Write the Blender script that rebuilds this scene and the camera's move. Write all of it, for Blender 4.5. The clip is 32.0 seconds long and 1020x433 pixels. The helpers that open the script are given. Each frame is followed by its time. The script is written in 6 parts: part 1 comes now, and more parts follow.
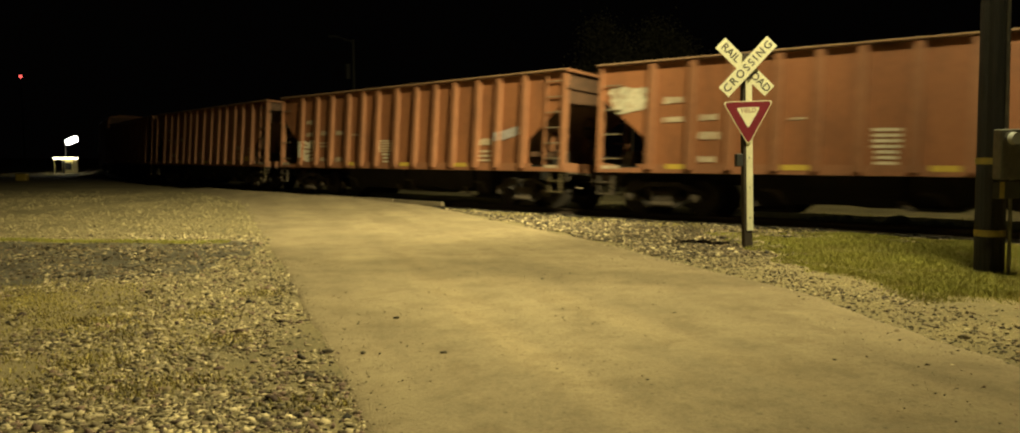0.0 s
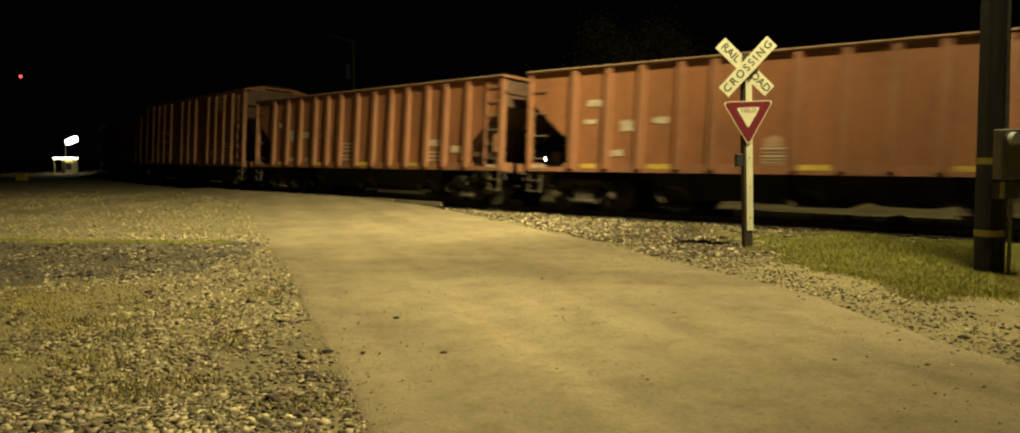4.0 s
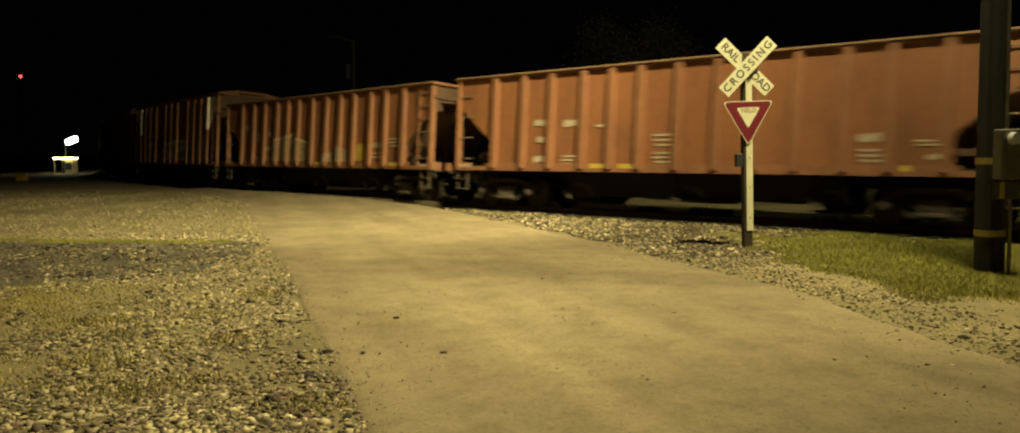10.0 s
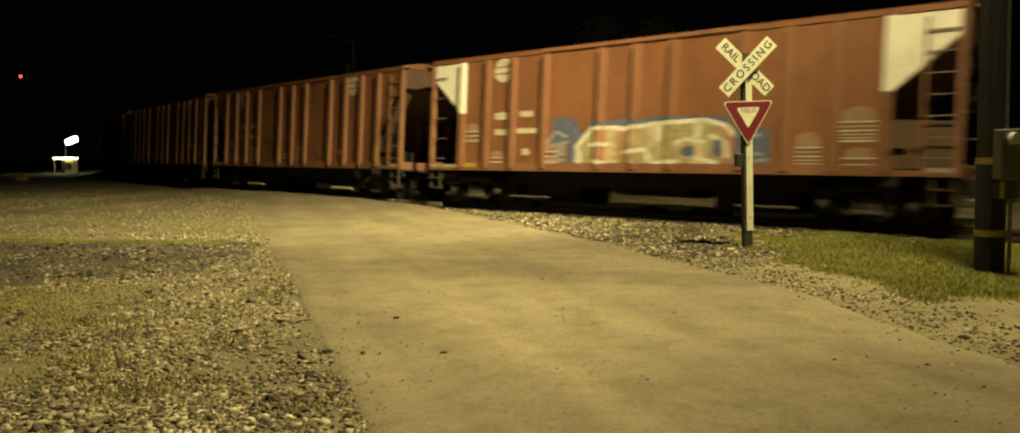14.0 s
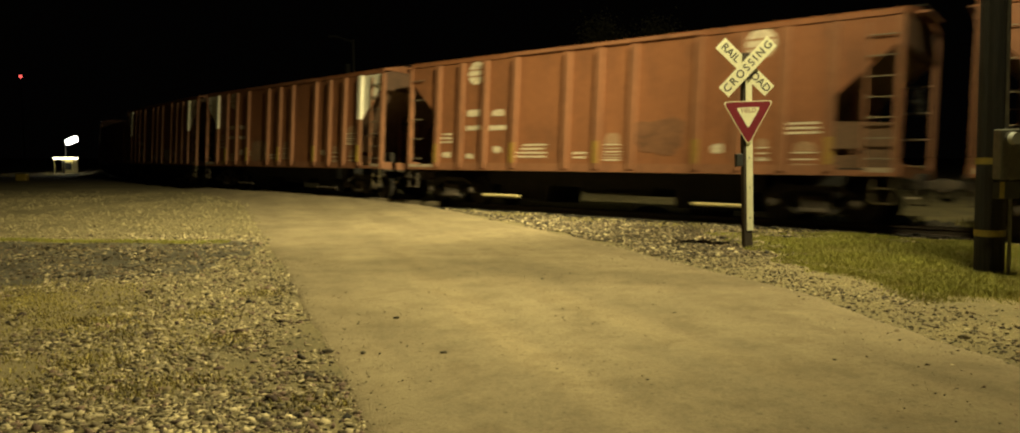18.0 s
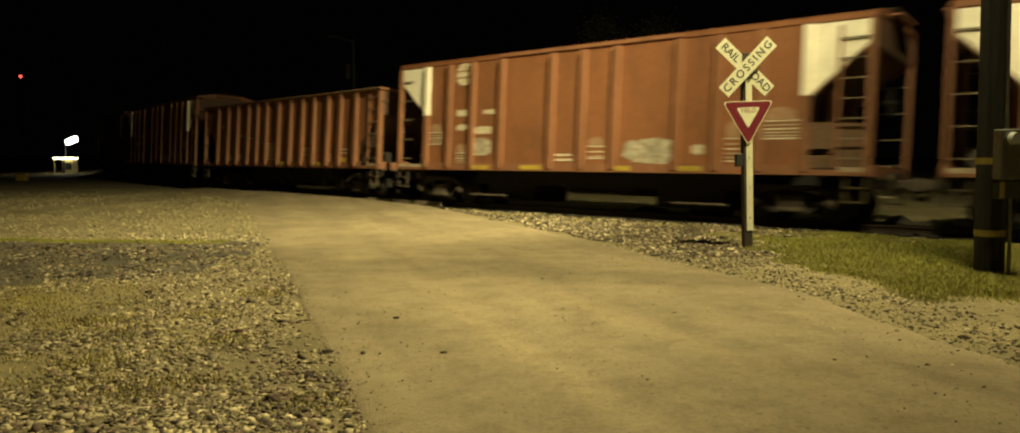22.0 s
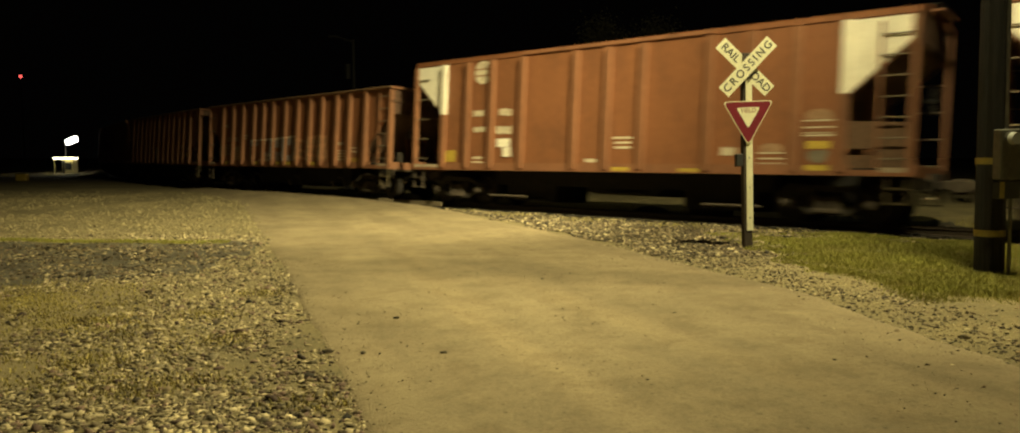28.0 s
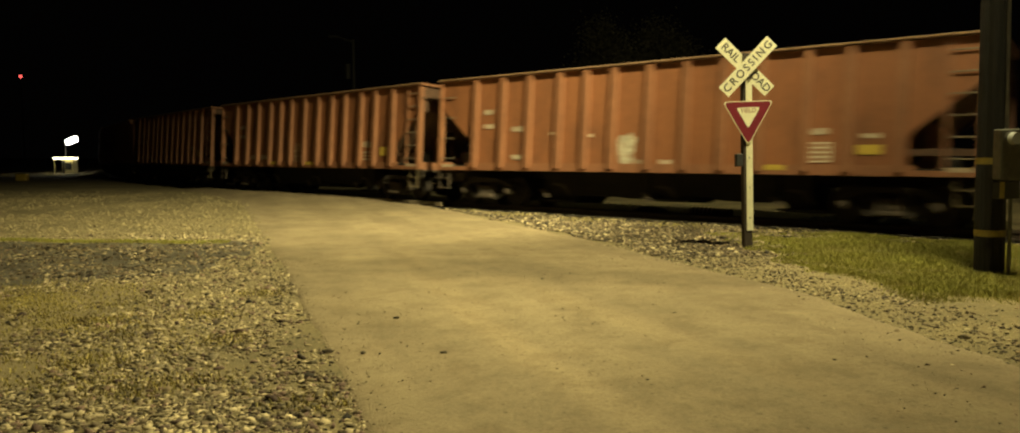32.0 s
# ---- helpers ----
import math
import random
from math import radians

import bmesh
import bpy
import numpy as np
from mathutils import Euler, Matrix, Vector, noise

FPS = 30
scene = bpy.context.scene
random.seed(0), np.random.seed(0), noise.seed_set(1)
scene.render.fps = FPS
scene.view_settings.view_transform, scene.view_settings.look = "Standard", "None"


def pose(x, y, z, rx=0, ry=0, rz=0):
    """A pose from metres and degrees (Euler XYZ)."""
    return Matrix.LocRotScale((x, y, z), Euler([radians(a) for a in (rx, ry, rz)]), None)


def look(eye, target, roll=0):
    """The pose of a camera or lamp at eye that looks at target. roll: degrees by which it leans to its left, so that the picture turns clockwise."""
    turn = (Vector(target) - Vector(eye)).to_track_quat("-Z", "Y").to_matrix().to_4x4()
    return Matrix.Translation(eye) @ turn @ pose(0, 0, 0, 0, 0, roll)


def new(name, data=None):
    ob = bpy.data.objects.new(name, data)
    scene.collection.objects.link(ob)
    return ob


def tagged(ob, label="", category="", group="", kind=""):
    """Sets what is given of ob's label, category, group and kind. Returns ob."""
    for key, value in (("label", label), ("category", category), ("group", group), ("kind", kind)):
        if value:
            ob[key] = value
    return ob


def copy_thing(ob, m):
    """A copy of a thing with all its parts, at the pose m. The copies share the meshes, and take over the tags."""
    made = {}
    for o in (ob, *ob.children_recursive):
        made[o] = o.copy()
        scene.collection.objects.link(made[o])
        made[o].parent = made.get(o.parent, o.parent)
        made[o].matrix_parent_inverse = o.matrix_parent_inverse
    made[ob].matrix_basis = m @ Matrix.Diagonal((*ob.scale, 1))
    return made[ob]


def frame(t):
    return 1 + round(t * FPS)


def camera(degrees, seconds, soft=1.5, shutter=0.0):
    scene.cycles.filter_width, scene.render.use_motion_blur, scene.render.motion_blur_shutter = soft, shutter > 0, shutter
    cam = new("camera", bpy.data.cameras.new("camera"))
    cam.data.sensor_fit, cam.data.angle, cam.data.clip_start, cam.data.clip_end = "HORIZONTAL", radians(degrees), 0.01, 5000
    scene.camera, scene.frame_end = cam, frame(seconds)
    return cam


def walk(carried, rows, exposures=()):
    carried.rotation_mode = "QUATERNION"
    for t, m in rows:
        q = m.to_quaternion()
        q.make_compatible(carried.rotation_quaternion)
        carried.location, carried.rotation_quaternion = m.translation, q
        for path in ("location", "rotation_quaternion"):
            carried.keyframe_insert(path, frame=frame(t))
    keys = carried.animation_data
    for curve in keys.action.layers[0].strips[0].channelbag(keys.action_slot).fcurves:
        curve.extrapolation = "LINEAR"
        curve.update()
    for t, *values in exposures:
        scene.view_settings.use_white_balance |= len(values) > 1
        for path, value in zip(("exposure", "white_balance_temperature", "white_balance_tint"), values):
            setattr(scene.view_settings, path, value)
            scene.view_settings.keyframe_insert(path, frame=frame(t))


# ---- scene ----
cam = camera(68, 32.0, soft=1.9, shutter=0.85)
EYE = (0.0, 0.0, 1.5)
AIM = (0.0, 10.0, 1.5 - 10.0 * math.tan(radians(4.45)))
walk(cam, [(0.0, look(EYE, AIM)), (32.0, look(EYE, AIM))], exposures=[(0.0, 0.0), (13.0, 0.0), (16.0, -0.13), (29.0, -0.13), (32.0, -0.08)])

# ---- night sky and the lamps beside the road ----
world = bpy.data.worlds.new("night")
scene.world = world
world.use_nodes = True
world.node_tree.nodes["Background"].inputs["Color"].default_value = (0.012, 0.010, 0.009, 1)
world.node_tree.nodes["Background"].inputs["Strength"].default_value = 0.05

SODIUM = (1.0, 0.87, 0.43)


def lamp(name, eye, target, power, spread, blend, size=0.3):
    data = bpy.data.lights.new(name, "SPOT")
    data.energy, data.color, data.spot_size, data.spot_blend, data.shadow_soft_size = power, SODIUM, radians(spread), blend, size
    ob = new(name, data)
    ob.matrix_world = look(eye, target)
    return ob


# floodlights on top of the utility pole: to the verge, to the crossing and to the gravel
lamp("verge_floodlight", (5.8, 9.3, 12.65), (5.4, 16.8, 0.0), 13000, 160, 1.0)
lamp("crossing_floodlight", (5.75, 9.35, 12.6), (-4.6, 20.3, 0.3), 23500, 55, 0.9)
lamp("gravel_floodlight", (5.7, 9.25, 12.6), (-9.7, 5.0, 0.0), 8200, 75, 0.6)
# an unseen lamp added beyond the train lights the ground on the far side of the track
lamp("far_side_lamp", (12.0, 36.0, 16.0), (5.0, 24.0, 0.0), 420, 100, 0.8).data.color = (1.0, 0.95, 0.40)


# ---- materials ----
def ramp(nt, fac, stops):
    node = nt.nodes.new("ShaderNodeValToRGB")
    while len(node.color_ramp.elements) < len(stops):
        node.color_ramp.elements.new(0.5)
    for e, (p, c) in zip(node.color_ramp.elements, stops):
        e.position, e.color = p, (*c, 1)
    nt.links.new(fac, node.inputs["Fac"])
    return node.outputs["Color"]


def noise_tex(nt, scale, detail=4.0, rough=0.6, coords="Object", stretch=(1, 1, 1)):
    co = nt.nodes.new("ShaderNodeTexCoord")
    mp = nt.nodes.new("ShaderNodeMapping")
    mp.inputs["Scale"].default_value = stretch
    nt.links.new(co.outputs[coords], mp.inputs["Vector"])
    n = nt.nodes.new("ShaderNodeTexNoise")
    n.inputs["Scale"].default_value, n.inputs["Detail"].default_value, n.inputs["Roughness"].default_value = scale, detail, rough
    nt.links.new(mp.outputs["Vector"], n.inputs["Vector"])
    return n.outputs["Fac"]


def mix(nt, fac, a, b, kind="MIX"):
    m = nt.nodes.new("ShaderNodeMix")
    m.data_type, m.blend_type = "RGBA", kind
    for value, slot in ((fac, 0), (a, 6), (b, 7)):
        if isinstance(value, (int, float)):
            m.inputs[slot].default_value = value
        elif isinstance(value, tuple):
            m.inputs[slot].default_value = (*value, 1)
        else:
            nt.links.new(value, m.inputs[slot])
    return m.outputs[2]


def scaled(c, k):
    return tuple(min(1.0, v * k) for v in c)


def material(name, color, rough=0.7, metal=0.0, grain=30.0, patch=1.5, vary=0.25, bump=0.0, dirt=None, dirt_amount=0.5,
             stretch=(1, 1, 1), random_amount=0.0, emit=0.0, island=0.0):
    """A surface with fine grain, broad patches, optional stains and relief."""
    m = bpy.data.materials.new(name)
    m.use_nodes = True
    nt = m.node_tree
    bsdf = nt.nodes["Principled BSDF"]
    fine = noise_tex(nt, grain, 5, 0.65, stretch=stretch)
    broad = noise_tex(nt, patch, 3, 0.55, stretch=stretch)
    col = ramp(nt, fine, [(0.3, scaled(color, 1 - vary)), (0.7, scaled(color, 1 + vary))])
    both = ramp(nt, broad, [(0.3, (1 - vary,) * 3), (0.7, (1 + vary * 0.6,) * 3)])
    col = mix(nt, 1.0, col, both, "MULTIPLY")
    if dirt:
        spots = noise_tex(nt, patch * 3.1, 6, 0.7, stretch=stretch)
        col = mix(nt, ramp(nt, spots, [(0.48, (0, 0, 0)), (0.72, (dirt_amount,) * 3)]), col, dirt)
    if random_amount:
        info = nt.nodes.new("ShaderNodeObjectInfo")
        tone = ramp(nt, info.outputs["Random"], [(0.0, (1 - random_amount,) * 3), (1.0, (1 + random_amount,) * 3)])
        col = mix(nt, 1.0, col, tone, "MULTIPLY")
    if island:
        geo = nt.nodes.new("ShaderNodeNewGeometry")
        tone = ramp(nt, geo.outputs["Random Per Island"], [(0.0, (1 - island,) * 3), (1.0, (1 + island,) * 3)])
        col = mix(nt, 1.0, col, tone, "MULTIPLY")
    nt.links.new(col, bsdf.inputs["Base Color"])
    bsdf.inputs["Roughness"].default_value = rough
    bsdf.inputs["Metallic"].default_value = metal
    if bump:
        b = nt.nodes.new("ShaderNodeBump")
        b.inputs["Strength"].default_value, b.inputs["Distance"].default_value = 0.8, bump
        nt.links.new(fine, b.inputs["Height"])
        nt.links.new(b.outputs["Normal"], bsdf.inputs["Normal"])
    if emit:
        nt.links.new(col, bsdf.inputs["Emission Color"])
        bsdf.inputs["Emission Strength"].default_value = emit
    return m


BROWN = material("oxide_brown_paint", (0.25, 0.099, 0.042), 0.62, grain=14, patch=0.7, vary=0.16, dirt=(0.10, 0.045, 0.025), dirt_amount=0.5, stretch=(1, 1, 0.35))
# the side paint darkened for the car ends, where less light falls
ENDS = material("dimmed_end_sheet", (0.10, 0.052, 0.03), 0.75, grain=14, patch=0.8, vary=0.3, dirt=(0.035, 0.024, 0.017), dirt_amount=0.7)
BROWN_B = material("faded_oxide_paint", (0.27, 0.120, 0.060), 0.66, grain=14, patch=0.6, vary=0.16, dirt=(0.11, 0.05, 0.03), dirt_amount=0.5, stretch=(1, 1, 0.35))
# grime blackened further: the shade under the cars is put into its colour
GRIME = material("shaded_underframe_grime", (0.012, 0.010, 0.008), 0.88, grain=22, vary=0.35, dirt=(0.035, 0.027, 0.02))
CHORD = material("dusty_top_chord", (0.235, 0.145, 0.085), 0.75, grain=14, patch=0.8, vary=0.25, dirt=(0.16, 0.09, 0.05), dirt_amount=0.6)
# truck castings darkened: the shade below the side sill is in their colour
FRAMES = material("shaded_truck_casting", (0.028, 0.022, 0.016), 0.85, grain=18, patch=3.0, vary=0.45, dirt=(0.075, 0.058, 0.04), dirt_amount=0.5)
LEVER = material("worn_lever_steel", (0.065, 0.052, 0.038), 0.8, grain=18, patch=3.0, vary=0.45, dirt=(0.02, 0.016, 0.012), dirt_amount=0.7)
STEPS = material("dusty_yellow_step_paint", (0.115, 0.088, 0.045), 0.75, grain=14, patch=3.0, vary=0.35, dirt=(0.10, 0.07, 0.04), dirt_amount=0.7)
# near-black stone: the shade under the train is put into its colour
BED = material("shaded_track_bed_stone", (0.03, 0.025, 0.018), 0.9, grain=9, patch=1.2, vary=0.4, island=0.7)
TRUCKS = material("dusty_cast_steel", (0.075, 0.058, 0.042), 0.8, grain=18, patch=3.0, vary=0.4, dirt=(0.14, 0.108, 0.074), dirt_amount=0.55)
SLOPE = material("dusty_slope_sheet", (0.165, 0.095, 0.055), 0.85, grain=14, patch=1.2, vary=0.3, dirt=(0.10, 0.055, 0.03), dirt_amount=0.6)
WHEEL = material("worn_wheel_steel", (0.035, 0.028, 0.022), 0.75, 0.2, grain=25, vary=0.25)
WHITE = material("white_reflective_panel", (0.93, 0.88, 0.74), 0.5, grain=9, patch=1.2, vary=0.06, dirt=(0.6, 0.5, 0.35), dirt_amount=0.3)
LETTER = material("weathered_white_lettering", (0.46, 0.38, 0.28), 0.7, grain=16, vary=0.25, dirt=(0.3, 0.14, 0.07), dirt_amount=0.7)
LETTER_WHITE = material("clean_white_lettering", (0.66, 0.58, 0.44), 0.65, grain=16, vary=0.2, dirt=(0.4, 0.25, 0.14), dirt_amount=0.5)
YELLOW = material("yellow_reflective_tape", (0.52, 0.38, 0.06), 0.55, grain=12, vary=0.2, dirt=(0.35, 0.2, 0.06))
TAPE = material("grimy_yellow_tape", (0.32, 0.20, 0.04), 0.6, grain=12, vary=0.2, dirt=(0.25, 0.12, 0.05), dirt_amount=0.8)
FADED = material("faded_stencil_patch", (0.36, 0.22, 0.13), 0.8, grain=14, patch=2.0, vary=0.2, dirt=(0.26, 0.12, 0.055), dirt_amount=0.6)
SPRAY_SILVER = material("silver_grey_spray_paint", (0.34, 0.32, 0.33), 0.7, grain=7, patch=2.0, vary=0.25, dirt=(0.24, 0.12, 0.06), dirt_amount=0.8)
SPRAY_OLIVE = material("pale_olive_spray_paint", (0.42, 0.35, 0.19), 0.75, grain=7, patch=1.6, vary=0.25, dirt=(0.26, 0.18, 0.09), dirt_amount=0.7)
PIPEDULL = material("dull_olive_pipe", (0.16, 0.135, 0.07), 0.7, grain=12, vary=0.3, dirt=(0.06, 0.05, 0.03))
PIPE = material("yellow_painted_pipe", (0.58, 0.49, 0.24), 0.55, grain=15, vary=0.15)
SPRAY_WHITE = material("white_spray_paint", (0.46, 0.42, 0.32), 0.75, grain=8, patch=2.0, vary=0.3, dirt=(0.26, 0.12, 0.06), dirt_amount=0.9)
SPRAY_BRIGHT = material("bright_white_spray_paint", (0.80, 0.74, 0.60), 0.75, grain=8, patch=2.0, vary=0.15, dirt=(0.5, 0.4, 0.28), dirt_amount=0.5)
SPRAY_CREAM = material("cream_spray_paint", (0.60, 0.48, 0.28), 0.75, grain=6, patch=1.8, vary=0.3, dirt=(0.3, 0.16, 0.07), dirt_amount=0.8)
SPRAY_BLUE = material("blue_spray_paint", (0.10, 0.135, 0.22), 0.75, grain=6, patch=1.8, vary=0.25, dirt=(0.22, 0.11, 0.07), dirt_amount=0.6)
SPRAY_RED = material("red_spray_paint", (0.5, 0.10, 0.05), 0.75, grain=6, patch=1.8, vary=0.3)
SMUDGE = material("dark_scorched_smudge", (0.195, 0.088, 0.042), 0.8, grain=9, patch=2.0, vary=0.3, dirt=(0.2, 0.09, 0.045), dirt_amount=0.9)
SPRAY_PINK = material("pinkish_spray_paint", (0.46, 0.25, 0.14), 0.75, grain=6, patch=1.8, vary=0.25, dirt=(0.3, 0.16, 0.07), dirt_amount=0.7)
SPRAY_DUST = material("dusty_faded_patch", (0.275, 0.17, 0.10), 0.8, grain=9, patch=2.0, vary=0.2, dirt=(0.24, 0.11, 0.055), dirt_amount=0.9)
SPRAY_GREY = material("grey_primer_patch", (0.2, 0.17, 0.13), 0.8, grain=9, patch=2.0, vary=0.2)
# rails and ties kept extra dark: shade under the train is in their colour
STEEL = material("rail_steel", (0.05, 0.036, 0.026), 0.6, 0.3, grain=20, vary=0.2, stretch=(1, 1, 1))
TIE = material("creosote_timber", (0.03, 0.023, 0.017), 0.9, grain=20, vary=0.4, bump=0.01, random_amount=0.35)
DIRT = material("packed_gravel_ground", (0.225, 0.183, 0.09), 0.95, grain=38, patch=0.35, vary=0.4, bump=0.012, dirt=(0.10, 0.085, 0.05), dirt_amount=0.7)
ROADM = material("sandy_worn_asphalt", (0.268, 0.213, 0.126), 0.93, grain=55, patch=0.5, vary=0.17, bump=0.008, dirt=(0.17, 0.138, 0.083), dirt_amount=0.4)
ASPHALT = material("old_grey_asphalt", (0.095, 0.084, 0.06), 0.92, grain=40, patch=0.8, vary=0.4, bump=0.01, dirt=(0.15, 0.125, 0.08), dirt_amount=0.45)
ROCK = material("pale_ballast_stone", (0.345, 0.287, 0.17), 0.9, grain=9, patch=0.9, vary=0.36, island=0.8)
ROCK_MAUVE = material("purplish_brown_stone", (0.15, 0.098, 0.073), 0.9, grain=9, patch=1.2, vary=0.3, island=0.8)
ROCK_FINE = material("tan_yard_stone", (0.28, 0.232, 0.125), 0.9, grain=9, patch=3, vary=0.25, island=0.4)
ROCK_GREY = material("grey_ballast_stone", (0.125, 0.096, 0.056), 0.9, grain=9, patch=1.2, vary=0.36, island=0.9)
GRASS = material("dry_green_grass", (0.275, 0.268, 0.048), 0.85, grain=3, patch=0.7, vary=0.2, island=0.12, dirt=(0.27, 0.22, 0.07), dirt_amount=0.7)
WEED = material("dry_yellow_weed", (0.34, 0.285, 0.085), 0.85, grain=6, patch=1.2, vary=0.3, island=0.5)
POLEWOOD = material("creosoted_pole_wood", (0.011, 0.009, 0.0065), 0.9, grain=10, patch=2, vary=0.45, bump=0.012, stretch=(6, 6, 0.4))
POSTWOOD = material("weathered_dark_timber", (0.06, 0.045, 0.033), 0.9, grain=12, patch=2, vary=0.4, bump=0.006, stretch=(6, 6, 0.5))
SIGNWHITE = material("sign_white_sheeting", (0.86, 0.84, 0.60), 0.55, grain=7, patch=2, vary=0.07, dirt=(0.62, 0.56, 0.36), dirt_amount=0.3)
SIGNRED = material("sign_red_sheeting", (0.20, 0.018, 0.034), 0.5, grain=7, patch=2, vary=0.1)
SIGNDULL = material("faded_red_letters", (0.30, 0.12, 0.07), 0.6, grain=7, vary=0.15)
CLOD = material("dark_clod", (0.09, 0.074, 0.045), 0.9, grain=30, vary=0.3)
SIGNBLACK = material("sign_black_letters", (0.02, 0.018, 0.014), 0.6, grain=10, vary=0.2)
RUNGS = material("dull_steel_rung", (0.20, 0.165, 0.12), 0.6, 0.2, grain=12, vary=0.25)
BOXGREY = material("galvanised_box", (0.13, 0.125, 0.105), 0.45, 0.5, grain=12, vary=0.2)
BANDYEL = material("dull_yellow_band", (0.30, 0.23, 0.04), 0.6, grain=12, vary=0.25, dirt=(0.1, 0.08, 0.03))
LAMPGREY = material("dull_lamp_grey", (0.010, 0.009, 0.0085), 0.7, grain=10, vary=0.2)
GLASS = material("meter_glass", (0.35, 0.36, 0.33), 0.12, 0.0, grain=5, vary=0.1)
LEAF = material("night_foliage", (0.085, 0.08, 0.05), 0.8, grain=4, vary=0.3, island=0.4)
BARK = material("grey_bark", (0.09, 0.07, 0.05), 0.9, grain=9, vary=0.4, bump=0.02)
PLANK = material("crossing_plank", (0.22, 0.175, 0.11), 0.92, grain=20, vary=0.3, random_amount=0.25)
# shed wall, canopy and step emit the lamp light that falls on them
SHEDWALL = material("glowing_cream_wall", (0.6, 0.5, 0.2), 0.7, grain=5, vary=0.15, emit=0.1)
GLOW_WHITE = material("white_lamp_glow", (1.0, 0.95, 0.85), 0.4, vary=0.02, emit=12)
GLOW_STRIP = material("glowing_shed_edge", (1.0, 0.92, 0.6), 0.4, vary=0.02, emit=6)
GLOW_RED = material("red_beacon_glow", (1.0, 0.12, 0.1), 0.4, vary=0.02, emit=1.8)
DARKPAINT = material("dark_grey_paint", (0.03, 0.03, 0.03), 0.7, grain=10, vary=0.2)


def worn_tracks(m):
    """Long pale wheel tracks, dark oily patches and pepper specks on the road."""
    nt = m.node_tree
    bsdf = nt.nodes["Principled BSDF"]
    col = bsdf.inputs["Base Color"].links[0].from_socket
    co = nt.nodes.new("ShaderNodeTexCoord")
    turn = nt.nodes.new("ShaderNodeMapping")
    turn.inputs["Rotation"].default_value = (0, 0, radians(-19))
    nt.links.new(co.outputs["Object"], turn.inputs["Vector"])
    mp = nt.nodes.new("ShaderNodeMapping")
    mp.inputs["Scale"].default_value = (1.0, 0.11, 1)
    nt.links.new(turn.outputs["Vector"], mp.inputs["Vector"])
    n = nt.nodes.new("ShaderNodeTexNoise")
    n.inputs["Scale"].default_value, n.inputs["Detail"].default_value = 1.3, 5
    nt.links.new(mp.outputs["Vector"], n.inputs["Vector"])
    col = mix(nt, 1.0, col, ramp(nt, n.outputs["Fac"], [(0.36, (0.86, 0.85, 0.84)), (0.64, (1.10, 1.10, 1.09))]), "MULTIPLY")
    wide = noise_tex(nt, 0.33, 4, 0.6)
    col = mix(nt, 1.0, col, ramp(nt, wide, [(0.36, (0.93, 0.93, 0.92)), (0.56, (1.03, 1.03, 1.03))]), "MULTIPLY")
    vor = nt.nodes.new("ShaderNodeTexVoronoi")
    vor.inputs["Scale"].default_value = 9.0
    nt.links.new(co.outputs["Object"], vor.inputs["Vector"])
    specks = ramp(nt, vor.outputs["Distance"], [(0.05, (0.45, 0.42, 0.36)), (0.16, (1, 1, 1))])
    where = ramp(nt, noise_tex(nt, 1.1, 3, 0.6), [(0.36, (0, 0, 0)), (0.56, (1, 1, 1))])
    blot = noise_tex(nt, 2.2, 6, 0.68)
    col = mix(nt, 1.0, col, ramp(nt, blot, [(0.38, (0.84, 0.82, 0.79)), (0.5, (1, 1, 1)), (0.66, (1.07, 1.07, 1.06))]), "MULTIPLY")
    crumbs = noise_tex(nt, 26.0, 3, 0.7)
    col = mix(nt, 1.0, col, ramp(nt, crumbs, [(0.32, (0.80, 0.79, 0.76)), (0.46, (1, 1, 1)), (0.68, (1.08, 1.08, 1.07))]), "MULTIPLY")
    grit = noise_tex(nt, 7.0, 6, 0.7)
    col = mix(nt, 1.0, col, ramp(nt, grit, [(0.33, (0.93, 0.93, 0.92)), (0.62, (1.05, 1.05, 1.05))]), "MULTIPLY")
    col = mix(nt, where, col, mix(nt, 1.0, col, specks, "MULTIPLY"))
    # a broad oily stain across the road before the crossing, and pale strips worn by wheels
    for cx, cy, rx, ry, turned, dark in ((-0.75, 10.15, 2.3, 1.25, -8, 0.70), (1.5, 9.3, 2.2, 0.75, -8, 0.82), (-1.05, 9.6, 0.34, 5.5, 16, 1.13), (0.25, 5.3, 0.28, 2.6, 20, 1.16),
                                         (1.0, 7.0, 0.30, 5.0, 24, 1.10), (1.15, 4.6, 0.6, 2.2, 24, 0.88), (2.6, 4.8, 1.1, 1.6, 40, 0.9)):
        mp = nt.nodes.new("ShaderNodeMapping")
        mp.vector_type = "TEXTURE"
        mp.inputs["Location"].default_value = (cx, cy, 0.03)
        mp.inputs["Rotation"].default_value = (0, 0, radians(turned))
        mp.inputs["Scale"].default_value = (rx, ry, 1.5)
        nt.links.new(co.outputs["Object"], mp.inputs["Vector"])
        wob = nt.nodes.new("ShaderNodeTexNoise")
        wob.inputs["Scale"].default_value, wob.inputs["Detail"].default_value = 0.9, 5
        nt.links.new(co.outputs["Object"], wob.inputs["Vector"])
